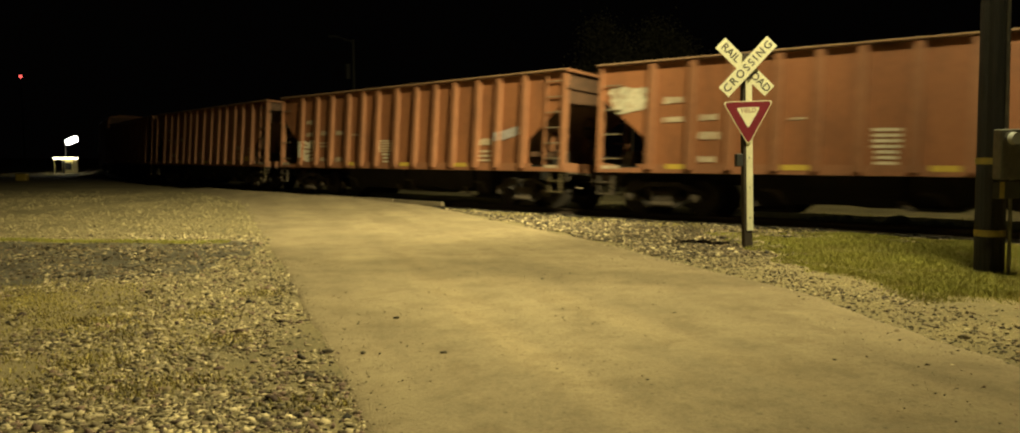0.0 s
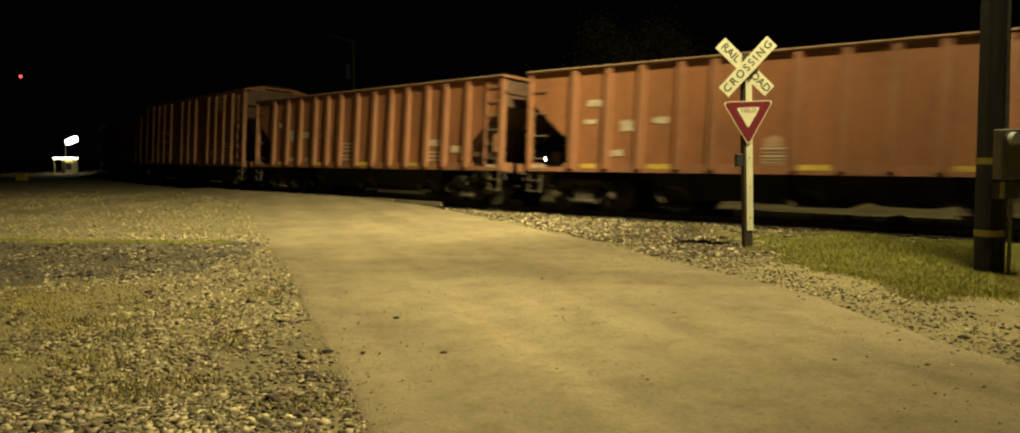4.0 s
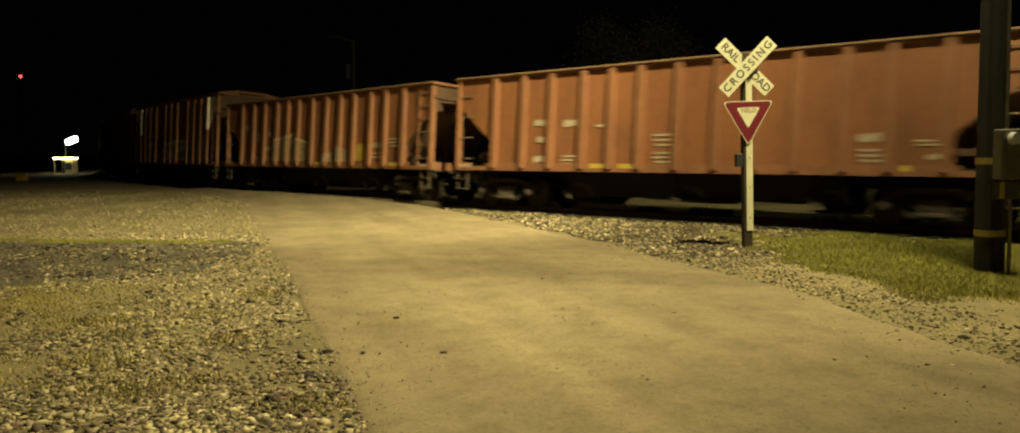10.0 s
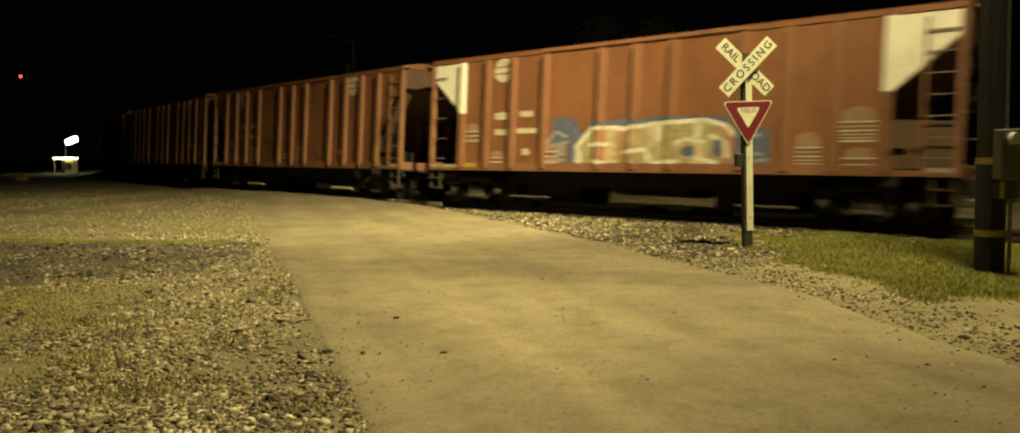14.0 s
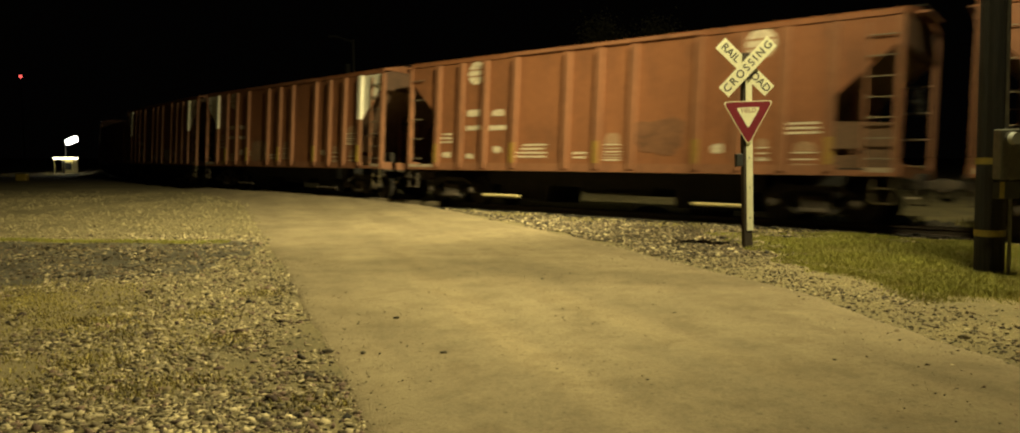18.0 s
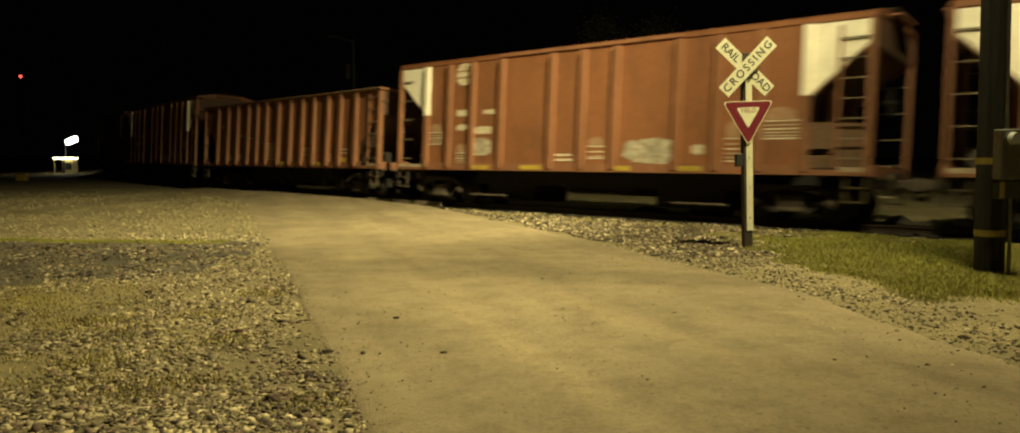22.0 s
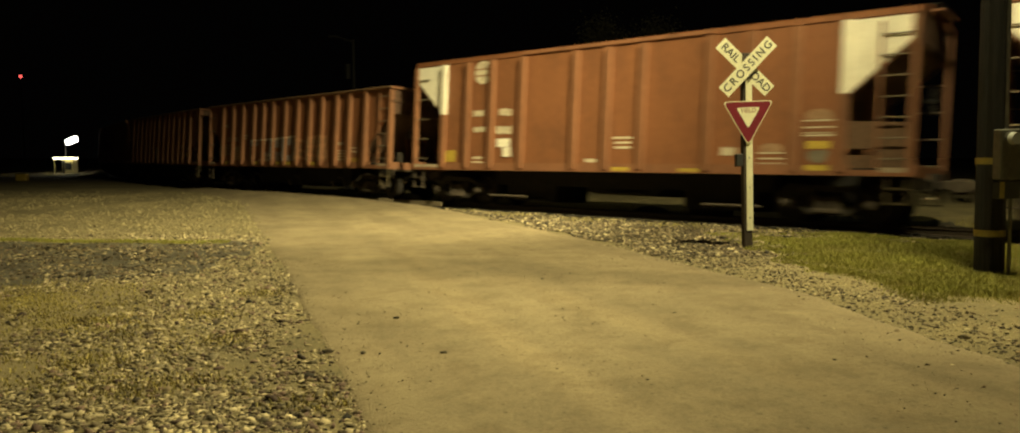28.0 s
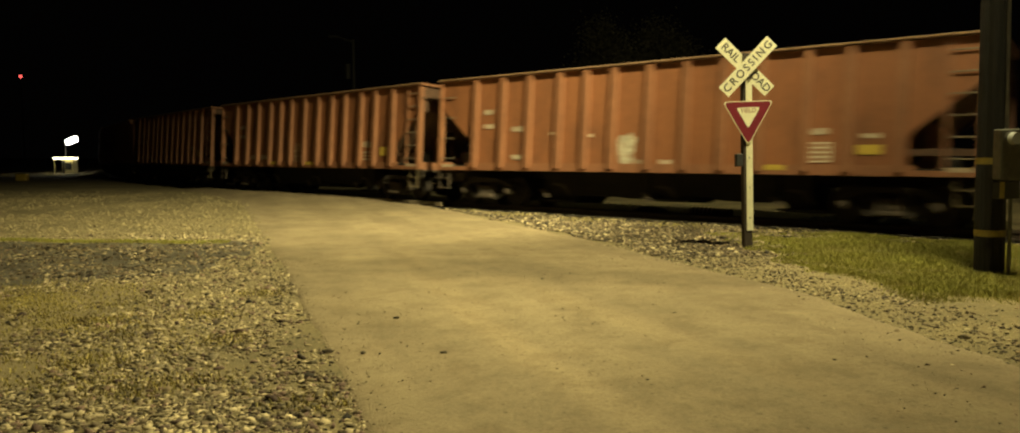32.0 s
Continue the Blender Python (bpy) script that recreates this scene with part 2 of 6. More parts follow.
        shift = mix(nt, 0.32, mp.outputs["Vector"], wob.outputs["Color"], "LINEAR_LIGHT") if ry < 2 else mix(nt, 0.12, mp.outputs["Vector"], wob.outputs["Color"], "LINEAR_LIGHT")
        grad = nt.nodes.new("ShaderNodeTexGradient")
        grad.gradient_type = "SPHERICAL"
        nt.links.new(shift, grad.inputs["Vector"])
        col = mix(nt, 1.0, col, ramp(nt, grad.outputs["Fac"], [(0.03, (1, 1, 1)), (0.5 if ry < 2 else 0.7, (dark, dark * 0.99, dark * 0.97))]), "MULTIPLY")
    nt.links.new(col, bsdf.inputs["Base Color"])


worn_tracks(ROADM)


# ---- mesh helpers ----
def box(bm, x0, x1, y0, y1, z0, z1, bev=0.0):
    r = bmesh.ops.create_cube(bm, size=1)
    bmesh.ops.transform(bm, verts=r["verts"], matrix=Matrix.Translation(((x0 + x1) / 2, (y0 + y1) / 2, (z0 + z1) / 2)) @ Matrix.Diagonal((x1 - x0, y1 - y0, z1 - z0, 1)))
    if bev:
        edges = list({e for v in r["verts"] for e in v.link_edges})
        bmesh.ops.bevel(bm, geom=edges, offset=bev, segments=1, affect="EDGES")
    return bm


def cyl(bm, p, q, r, r2=None, n=10):
    p, q = Vector(p), Vector(q)
    d = q - p
    m = Matrix.Translation((p + q) / 2) @ d.to_track_quat("Z", "Y").to_matrix().to_4x4()
    bmesh.ops.create_cone(bm, cap_ends=True, segments=n, radius1=r, radius2=r if r2 is None else r2, depth=d.length, matrix=m)
    return bm


def prism_xz(bm, poly, y0, y1):
    """A plate with the outline poly in x and z, from y0 to y1."""
    a = [bm.verts.new((x, y0, z)) for x, z in poly]
    b = [bm.verts.new((x, y1, z)) for x, z in poly]
    n = len(poly)
    bm.faces.new(a)
    bm.faces.new(b[::-1])
    for i in range(n):
        bm.faces.new((a[i], b[i], b[(i + 1) % n], a[(i + 1) % n]))
    bmesh.ops.recalc_face_normals(bm, faces=bm.faces[:])
    return bm


def prism_yz(bm, poly, x0, x1):
    a = [bm.verts.new((x0, y, z)) for y, z in poly]
    b = [bm.verts.new((x1, y, z)) for y, z in poly]
    n = len(poly)
    bm.faces.new(a)
    bm.faces.new(b[::-1])
    for i in range(n):
        bm.faces.new((a[i], b[i], b[(i + 1) % n], a[(i + 1) % n]))
    bmesh.ops.recalc_face_normals(bm, faces=bm.faces[:])
    return bm


def part(name, bm, mat, parent, label="", at=None):
    me = bpy.data.meshes.new(name)
    bm.to_mesh(me)
    bm.free()
    me.materials.append(mat)
    ob = new(name, me)
    ob.parent = parent
    if at is not None:
        ob.matrix_basis = at
    if label:
        ob["label"] = label
    return ob


def share(name, me, parent, at):
    ob = new(name, me)
    ob.parent = parent
    ob.matrix_basis = at
    return ob


def B():
    return bmesh.new()


def thing(name, label, category, group="", kind="", at=None):
    ob = new(name)
    tagged(ob, label, category, group, kind)
    if at is not None:
        ob.matrix_basis = at
    return ob


def raw(name, verts, faces, mat, smooth=False):
    """An object from numpy arrays of vertices and triangles or quads."""
    me = bpy.data.meshes.new(name)
    n = faces.shape[1]
    me.vertices.add(len(verts))
    me.vertices.foreach_set("co", verts.astype(np.float32).ravel())
    me.loops.add(faces.size)
    me.loops.foreach_set("vertex_index", faces.astype(np.int32).ravel())
    me.polygons.add(len(faces))
    me.polygons.foreach_set("loop_start", np.arange(0, faces.size, n, dtype=np.int32))
    me.update(calc_edges=True)
    me.materials.append(mat)
    if smooth:
        me.shade_smooth()
    return new(name, me)


# ---- the track: a canted curve, straight far off ----
D0, PSI, KAPPA, CANT = 21.73, radians(41.6), -1 / 173.0, radians(3.37)
CAR_HALF = 1.6
RAIL_Z = -1.38
S_FAR, S_NEAR = -60.0, 30.0


def line(s):
    """The near edge of the loading gauge at s metres along the track: x, y and the heading below +x."""
    c = min(max(s, S_FAR), S_NEAR)
    a = PSI + KAPPA * c
    x = (math.sin(a) - math.sin(PSI)) / KAPPA + (s - c) * math.cos(a)
    y = D0 + (math.cos(a) - math.cos(PSI)) / KAPPA - (s - c) * math.sin(a)
    return x, y, a


def on_track(s, w=CAR_HALF, z=0.0):
    """World place at s along the track, w metres across from the near edge, z above the rail."""
    x, y, a = line(s)
    zz = RAIL_Z + z
    off, up = w * math.cos(CANT) + zz * math.sin(CANT), zz * math.cos(CANT) - w * math.sin(CANT)
    return Vector((x + math.sin(a) * off, y + math.cos(a) * off, EYE[2] + up))


def track_pose(s, half=5.3):
    """Pose of a car whose middle is at s, its trucks on the rails."""
    p, q = on_track(s - half), on_track(s + half)
    d = q - p
    a = math.atan2(d.y, d.x)
    m = Matrix.Translation((p + q) / 2) @ Matrix.Rotation(a, 4, "Z") @ Matrix.Rotation(-CANT, 4, "X")
    return m


CX, CY = -math.sin(PSI) / KAPPA, D0 - math.cos(PSI) / KAPPA


def across(x, y):
    """Metres across the track (0 at the near edge, growing away from the road) of the points x, y."""
    w = 173.0 - np.hypot(x - CX, y - CY)
    for c, sign in ((S_FAR, -1), (S_NEAR, 1)):
        px, py, a = line(c)
        t = (x - px) * math.cos(a) - (y - py) * math.sin(a)
        v = (x - px) * math.sin(a) + (y - py) * math.cos(a)
        w = np.where(sign * t > 0, v, w)
    return w


def step(t):
    t = np.clip(t, 0, 1)
    return t * t * (3 - 2 * t)


def ground_z(x, y):
    w = across(x, y)
    z = -0.10 * step((w + 1.7) / 1.7) - 0.16 * step((w - 0.2) / 2.6)
    z = np.where(w > 3.0, -0.26 + 0.06 * step((w - 3.2) / 2), z)
    near = (np.abs(x) < 14) & (y > 0) & (y < 30)
    z = z + near * 0.014 * (np.sin(x * 2.1 + y * 1.3) * np.sin(y * 1.7 - x * 0.8) - 1.1)
    far = step((y - 45) / 45)
    return z - 0.7 * far * (w < 0)

# ---- ground ----
def ground_sheet():
    xs = np.concatenate([[-1500, -600, -250, -120], np.arange(-70, -12, 2.0), np.arange(-12, 14, 0.28), np.arange(14, 60, 2.0), [120, 300, 800, 1500]])
    ys = np.concatenate([[-600, -200, -60, -20, -8], np.arange(0, 30, 0.28), np.arange(30, 90, 1.5), [120, 200, 400, 900, 2000]])
    X, Y = np.meshgrid(xs, ys)
    Z = ground_z(X, Y)
    v = np.stack([X, Y, Z], -1).reshape(-1, 3)
    n, m = len(ys), len(xs)
    i = (np.arange(n - 1)[:, None] * m + np.arange(m - 1)[None]).ravel()
    ob = raw("ground", v, np.stack([i, i + 1, i + m + 1, i + m], 1), DIRT, True)
    tagged(ob, "packed dirt and gravel ground beside the tracks", "ground", kind="structure")


ROAD_L = [(0.6, -8), (-0.1, 1), (-0.86, 4.03), (-1.37, 5.41), (-2.77, 9.14), (-4.53, 13.65), (-6.6, 18.85), (-9.0, 25.0), (-13.0, 31.8), (-16.5, 37.0)]
ROAD_R = [(7.0, -8), (4.6, 1), (3.95, 4.03), (3.72, 5.6), (3.45, 8.14), (2.75, 10.2), (1.6, 13.65), (0.15, 17.1), (-2.4, 23.6), (-6.5, 31.0)]


def road_edge_x(pts, y):
    q = sorted(pts, key=lambda p: p[1])
    return np.interp(y, [p[1] for p in q], [p[0] for p in q])


def road():
    n, m = 150, 36
    V = np.zeros((n, m, 3))
    for i in range(n):
        y = -8 + 45 * (i / (n - 1))
        jl = 0.05 * noise.noise((i * 0.31, 3.1, 0)) + 0.03 * noise.noise((i * 1.3, 9.1, 0))
        jr = 0.12 * noise.noise((i * 0.27, 7.7, 0)) + 0.08 * noise.noise((i * 1.1, 1.9, 0))
        l = float(np.mean(road_edge_x(ROAD_L, np.linspace(y - 0.8, y + 0.8, 7)))) + jl
        r = float(np.mean(road_edge_x(ROAD_R, np.linspace(y - 0.8, y + 0.8, 7)))) + jr
        for j in range(m):
            V[i, j, :2] = (l + (r - l) * j / (m - 1), y)
    x, y = V[..., 0], V[..., 1]
    w = across(x, y)
    edge = np.minimum(np.arange(m), np.arange(m)[::-1])[None] / 4.0
    z = -0.006 + 0.022 * step(edge * 0.4) + 0.015 * np.sin(x * 0.9 + 1) * np.sin(y * 0.55)
    z = z + 0.055 * step((w + 3.5) / 3.2) * step(edge * 0.4)
    z = np.where(w > 3.2, ground_z(x, y) + 0.15, z)
    z = np.where((w > 0.25) & (w <= 3.2), ground_z(x, y) - 0.1, z)
    z = np.where((w <= 0.25), np.where(edge > 0, np.maximum(z, ground_z(x, y) + 0.010), ground_z(x, y) - 0.03), z)
    V[..., 2] = z
    keep = []
    for i in range(n - 1):
        for j in range(m - 1):
            if w[i, j] < 0.25 or w[i, j] > 3.2:
                keep.append((i * m + j, i * m + j + 1, (i + 1) * m + j + 1, (i + 1) * m + j))
    ob = raw("road", V.reshape(-1, 3), np.array(keep), ROADM, True)
    sol = ob.modifiers.new("thick", "SOLIDIFY")
    sol.thickness, sol.offset = 0.16, -1
    tagged(ob, "sandy worn asphalt road that climbs to the crossing", "road", kind="structure")


def asphalt_patch():
    n, m = 26, 18
    a, b, c, d = (Vector(p) for p in ((-10.5, 13.4), (-4.55, 13.4), (-4.1, 9.9), (-6.3, 8.6)))
    V = np.zeros((n, m, 3))
    for i in range(n):
        for j in range(m):
            u, v = i / (n - 1), j / (m - 1)
            p = a.lerp(b, u).lerp(d.lerp(c, u), v)
            e = 0.35 * noise.noise((i * 0.5, j * 0.5, 2)) if i in (0, n - 1) or j in (0, m - 1) else 0
            V[i, j] = (p.x + e, p.y + e, float(ground_z(p.x + e, p.y + e)) + 0.005 + 0.012 * noise.noise((p.x * 1.5, p.y * 1.5, 5)))
    i = (np.arange(n - 1)[:, None] * m + np.arange(m - 1)[None]).ravel()
    ob = raw("asphalt_patch", V.reshape(-1, 3), np.stack([i, i + m, i + m + 1, i + 1], 1), ASPHALT, True)
    tagged(ob, "broken old grey asphalt patch in the gravel", "pavement", kind="structure")


# ---- the rails ----
def track():
    tr = thing("railway_track", "curved railway track of worn steel rails on dark ties", "railway track", kind="structure")
    prof = [(-0.036, 0), (0.036, 0), (0.036, -0.035), (0.009, -0.05), (0.009, -0.14), (0.07, -0.155), (0.07, -0.17), (-0.07, -0.17), (-0.07, -0.155), (-0.009, -0.14), (-0.009, -0.05), (-0.036, -0.035)]
    ss = np.concatenate([np.arange(-260, -62, 20.0), np.arange(-62, 32, 1.0), np.arange(32, 200, 20.0)])
    for off in (-0.7525, 0.7525):
        bm = B()
        rows = [[bm.verts.new(on_track(s, CAR_HALF + off + u, v)) for u, v in prof] for s in ss]
        for r, q in zip(rows, rows[1:]):
            for k in range(len(prof)):
                bm.faces.new((r[k], r[(k + 1) % 12], q[(k + 1) % 12], q[k]))
        part("rail", bm, STEEL, tr, "worn steel rail with a polished head")
    tie = box(B(), -0.115, 0.115, -1.3, 1.3, -0.35, -0.175, 0.012)
    me = bpy.data.meshes.new("tie")
    tie.to_mesh(me)
    tie.free()
    me.materials.append(TIE)
    rng = random.Random(4)
    for i in range(150):
        s = -56 + i * 0.53
        m = track_pose(s, 0.3) @ pose(0, rng.uniform(-0.05, 0.05), 0, 0, 0, rng.uniform(-1.5, 1.5))
        share("tie", me, tr, m)
    # timbers between and beside the rails where the road crosses
    pl = thing("crossing_deck", "dusty timber planks of the road crossing between the rails", "crossing deck", kind="structure")
    for off in (-0.98, -0.52, -0.26, 0.0, 0.26, 0.52, 0.98):
        for k in range(5):
            bm = box(B(), -1.22, 1.22, -0.115, 0.115, -0.16, -0.012, 0.01)
            part("plank", bm, PLANK, pl, at=track_pose(-14.6 + k * 2.5, 0.3) @ pose(0, off, 0))


def ridge_height(s):
    """Height of the spoil ridge beyond the far rail above the ground there."""
    return 0.05 + 0.27 * math.exp(-((s - 2.4) / 0.62) ** 2) + 0.20 * math.exp(-((s - 8.0) / 1.3) ** 2) + 0.24 * math.exp(-((s - 9.45) / 0.26) ** 2) + 0.2 * math.exp(-((s - 10.3) / 0.6) ** 2)


def spoil_ridge():
    """A low bank beside the far rail, its shade put into black stones, with a short ribbed pipe on it."""
    n, m = 260, 9
    V = np.zeros((n, m, 3))
    for i in range(n):
        s = -5.0 + 19.0 * i / (n - 1)
        h = ridge_height(s) * (1 + 0.25 * noise.noise((s * 6, 0, 3)))
        for j in range(m):
            u = j / (m - 1)
            q = on_track(s, 3.35 + 1.1 * u)
            V[i, j] = (q.x, q.y, float(ground_z(q.x, q.y)) - 0.05 + (h + 0.05) * math.sin(u * math.pi) ** 0.8 + 0.03 * noise.noise((s * 9, u * 7, 1)))
    i = (np.arange(n - 1)[:, None] * m + np.arange(m - 1)[None]).ravel()
    ob = raw("spoil_ridge", V.reshape(-1, 3), np.stack([i, i + m, i + m + 1, i + 1], 1), BED)
    tagged(ob, "low bank of stones beyond the far rail, blackened as in shade", "bank", kind="structure")
    a, b = on_track(3.55, 4.35), on_track(4.85, 4.35)
    z = float(ground_z(a.x, a.y)) + 0.13
    t = thing("ribbed_pipe", "short olive ribbed pipe lying beyond the far rail", "pipe", at=Matrix.Translation((a.x, a.y, z)) @ Matrix.Rotation(math.atan2(b.y - a.y, b.x - a.x), 4, "Z"))
    length = (b - a).length
    part("barrel", cyl(B(), (0, 0, 0), (length, 0, 0), 0.13, n=18), PIPEDULL, t, "dull olive pipe barrel")
    for k in range(6):
        x = 0.04 + k * 0.13
        part("rib_ring", cyl(B(), (x, 0, 0), (x + 0.035, 0, 0.0), 0.155, n=18), LETTER, t, "pale ring round the pipe")


# ---- loose stones ----
def ico():
    bm = B()
    bmesh.ops.create_icosphere(bm, subdivisions=1, radius=1)
    v = np.array([q.co[:] for q in bm.verts])
    f = np.array([[q.index for q in t.verts] for t in bm.faces])
    bm.free()
    return v, f


def rocks(name, x, y, size, mat, label, seed, lift=0.25, up=0.0):
    rng = np.random.default_rng(seed)
    n = len(x)
    lift = lift + rng.uniform(-0.45, 0.1, n)
    v, f = ico()
    P = v[None] * (1 + 0.34 * rng.standard_normal((n, len(v), 1)))
    P = P * (size[:, None, None] * rng.uniform(0.6, 1.3, (n, 1, 3)) * np.array([1.1, 1, 0.48]))
    a = rng.uniform(0, 6.283, n)
    c, s = np.cos(a)[:, None], np.sin(a)[:, None]
    t = rng.normal(0, 0.35, n)
    ct, st = np.cos(t)[:, None], np.sin(t)[:, None]
    X, Y, Z = P[..., 0], P[..., 1], P[..., 2]
    Y, Z = Y * ct - Z * st, Y * st + Z * ct
    X, Y = X * c - Y * s, X * s + Y * c
    g = ground_z(x, y) + up
    V = np.stack([X + x[:, None], Y + y[:, None], Z + (g + size * lift)[:, None]], -1)
    F = f[None] + (np.arange(n) * len(v))[:, None, None]
    ob = raw(name, V.reshape(-1, 3), F.reshape(-1, 3), mat)
    tagged(ob, label, "gravel", kind="stuff")


def in_patch(x, y):
    return (y > 9.2 + 0.25 * np.sin(x * 2)) & (y < 13.3) & (x < -4.3) & (x > -11)


def gravel():
    rng = np.random.default_rng(11)
    # near gravel beside the road
    n = 90000
    y = 3.3 + 11.5 * rng.random(n) ** 1.25
    rim = 0.03 + 0.14 * np.sin(y * 3.1) * np.sin(y * 1.7) + 0.06 * np.sin(y * 9.3)
    x = road_edge_x(ROAD_L, y) + rim + np.abs(rng.normal(0, 0.09, n)) - rng.random(n) ** 0.9 * (2.2 + 0.62 * y)
    clump = np.sin(x * 1.7 + 2) * np.sin(y * 1.3) + 0.6 * np.sin(x * 4.1 - y * 2.3) + 0.5 * np.sin(x * 7.3 + y * 5.9)
    left = x - road_edge_x(ROAD_L, y)
    soil = step((-left - 1.3) / 1.0) * step((8.9 - y) / 1.0) * step((y - 4.3) / 0.8)
    keep = clump + rng.normal(0, 0.55, n) > -1.15 + 2.0 * soil + 1.0 * step((-left - 1.2) / 2.4) * step((y - 7.3) / 1.5)
    keep &= ~(in_patch(x, y) & (rng.random(n) < 0.15))
    x, y = x[keep], y[keep]
    left = x - road_edge_x(ROAD_L, y)
    size = np.clip(np.exp(rng.normal(-4.12, 0.36, len(x))), 0.009, 0.042)
    grey = rng.random(len(x)) < 0.30 + 0.26 * step(1 + left / 0.9) * step((8.5 - y) / 2)
    mauve = grey & (rng.random(len(x)) < 0.45)
    grey &= ~mauve
    pale = ~grey & ~mauve
    rocks("gravel", x[pale], y[pale], size[pale], ROCK, "pale crushed stone scattered beside the road", 12, 0.1)
    rocks("gravel", x[grey], y[grey], size[grey], ROCK_GREY, "dark crushed stone scattered beside the road", 18, 0.1)
    rocks("gravel", x[mauve], y[mauve], size[mauve], ROCK_MAUVE, "purplish brown stone scattered beside the road", 20, 0.1)
    # the gravel thins out behind the near edge
    n = 16000
    y = 3.45 - 4.5 * rng.random(n) ** 1.8
    x = road_edge_x(ROAD_L, y) + 0.03 + np.abs(rng.normal(0, 0.09, n)) - rng.random(n) ** 0.9 * 4.6
    rocks("gravel", x, y, np.clip(np.exp(rng.normal(-4.12, 0.36, n)), 0.009, 0.042), ROCK, "thin pale crushed stone beside the road", 29, 0.1)
    # grit carried on to the road
    n = 2600
    y = 3.6 + 8 * rng.random(n) ** 1.4
    x = road_edge_x(ROAD_L, y) + 0.05 + np.where(rng.random(n) < 0.2, np.abs(rng.normal(0, 0.3, n)), rng.random(n) * 5.0)
    rocks("grit", x, y, np.clip(np.exp(rng.normal(-5.5, 0.4, n)), 0.0025, 0.011), ROCK_GREY, "dark grit scattered over the sandy road", 26, 0.1, 0.028)
    n = 7000
    y, x = rng.uniform(9.0, 13.4, n), rng.uniform(-11.5, -4.2, n)
    k = in_patch(x, y)
    rocks("gravel", x[k], y[k], np.clip(np.exp(rng.normal(-3.9, 0.35, k.sum())), 0.012, 0.05), ROCK_GREY, "dark stones crumbled over the old asphalt patch", 17)
    # farther gravel
    n = 42000
    y = 13.5 + 21 * rng.random(n) ** 1.2
    x = road_edge_x(ROAD_L, y) + 0.3 - rng.random(n) * (8 + 0.75 * y)
    k = (across(x, y) < -0.6) & (y + 0.08 * x > 13.7 + rng.normal(0, 0.12, n)) & (y < 30 + rng.normal(0, 3.0, n))
    rocks("gravel", x[k], y[k], np.clip(np.exp(rng.normal(-3.75, 0.3, k.sum())), 0.014, 0.05), ROCK_FINE, "tan crushed stone in the yard beyond the asphalt patch", 13)
    # ballast shoulder along the near rail
    n = 90000
    x, y = rng.uniform(-3.2, 7.5, n), rng.uniform(10.3, 25, n)
    w = across(x, y)
    k = (x > road_edge_x(ROAD_R, y) + 0.05 + 0.15 * np.sin(y * 3)) & (w < 0.62) & ((w > -2.0 + 0.3 * np.sin(x * 2)) | (x < 4.5 + 0.3 * np.sin(y * 4))) & ((y > 11.5) | (rng.random(n) < 0.45))
    x, y = x[k], y[k]
    n = len(x)
    P = np.stack([x, y], 1)
    size = np.clip(np.exp(rng.normal(-3.6, 0.3, n)), 0.013, 0.05) * np.where(P[:, 1] < 11.5, 0.55, 1.0)
    pale = rng.random(n) < 0.14
    inky = ~pale & (rng.random(n) < 0.4 * step((across(x, y) + 1.5) / 1.5))
    grey = ~pale & ~inky
    rocks("ballast", P[grey, 0], P[grey, 1], size[grey], ROCK_GREY, "grey ballast stones along the rail", 14)
    rocks("ballast", P[inky, 0], P[inky, 1], size[inky], BED, "near-black ballast stones along the rail", 34)
    rocks("ballast", P[pale, 0], P[pale, 1], size[pale] * 1.1, ROCK, "pale ballast stones along the rail", 33, 0.4)
    # stones between the rails carry the train's shade as their own colour
    n = 14000
    s = rng.uniform(-6.0, 18, n)
    w = rng.uniform(0.55, 3.3, n)
    P = np.array([on_track(a, b, 0)[:2] for a, b in zip(s, w)])
    rocks("ballast", P[:, 0], P[:, 1], np.clip(np.exp(rng.normal(-3.25, 0.3, n)), 0.02, 0.07), BED, "ballast stones between the rails, blackened for the train's shade", 15)
    # stray stones on the verge at the road's edge
    n = 4500
    y = rng.uniform(4.5, 13, n)
    x = road_edge_x(ROAD_R, y) + rng.normal(0.35, 0.45, n)
    size = np.clip(np.exp(rng.normal(-4.3, 0.4, n)), 0.006, 0.03)
    rocks("gravel", x[::2], y[::2], size[::2], ROCK_GREY, "small dark loose stones along the verge", 16)
    rocks("gravel", x[1::2], y[1::2], size[1::2], ROCK, "small pale loose stones along the verge", 19)


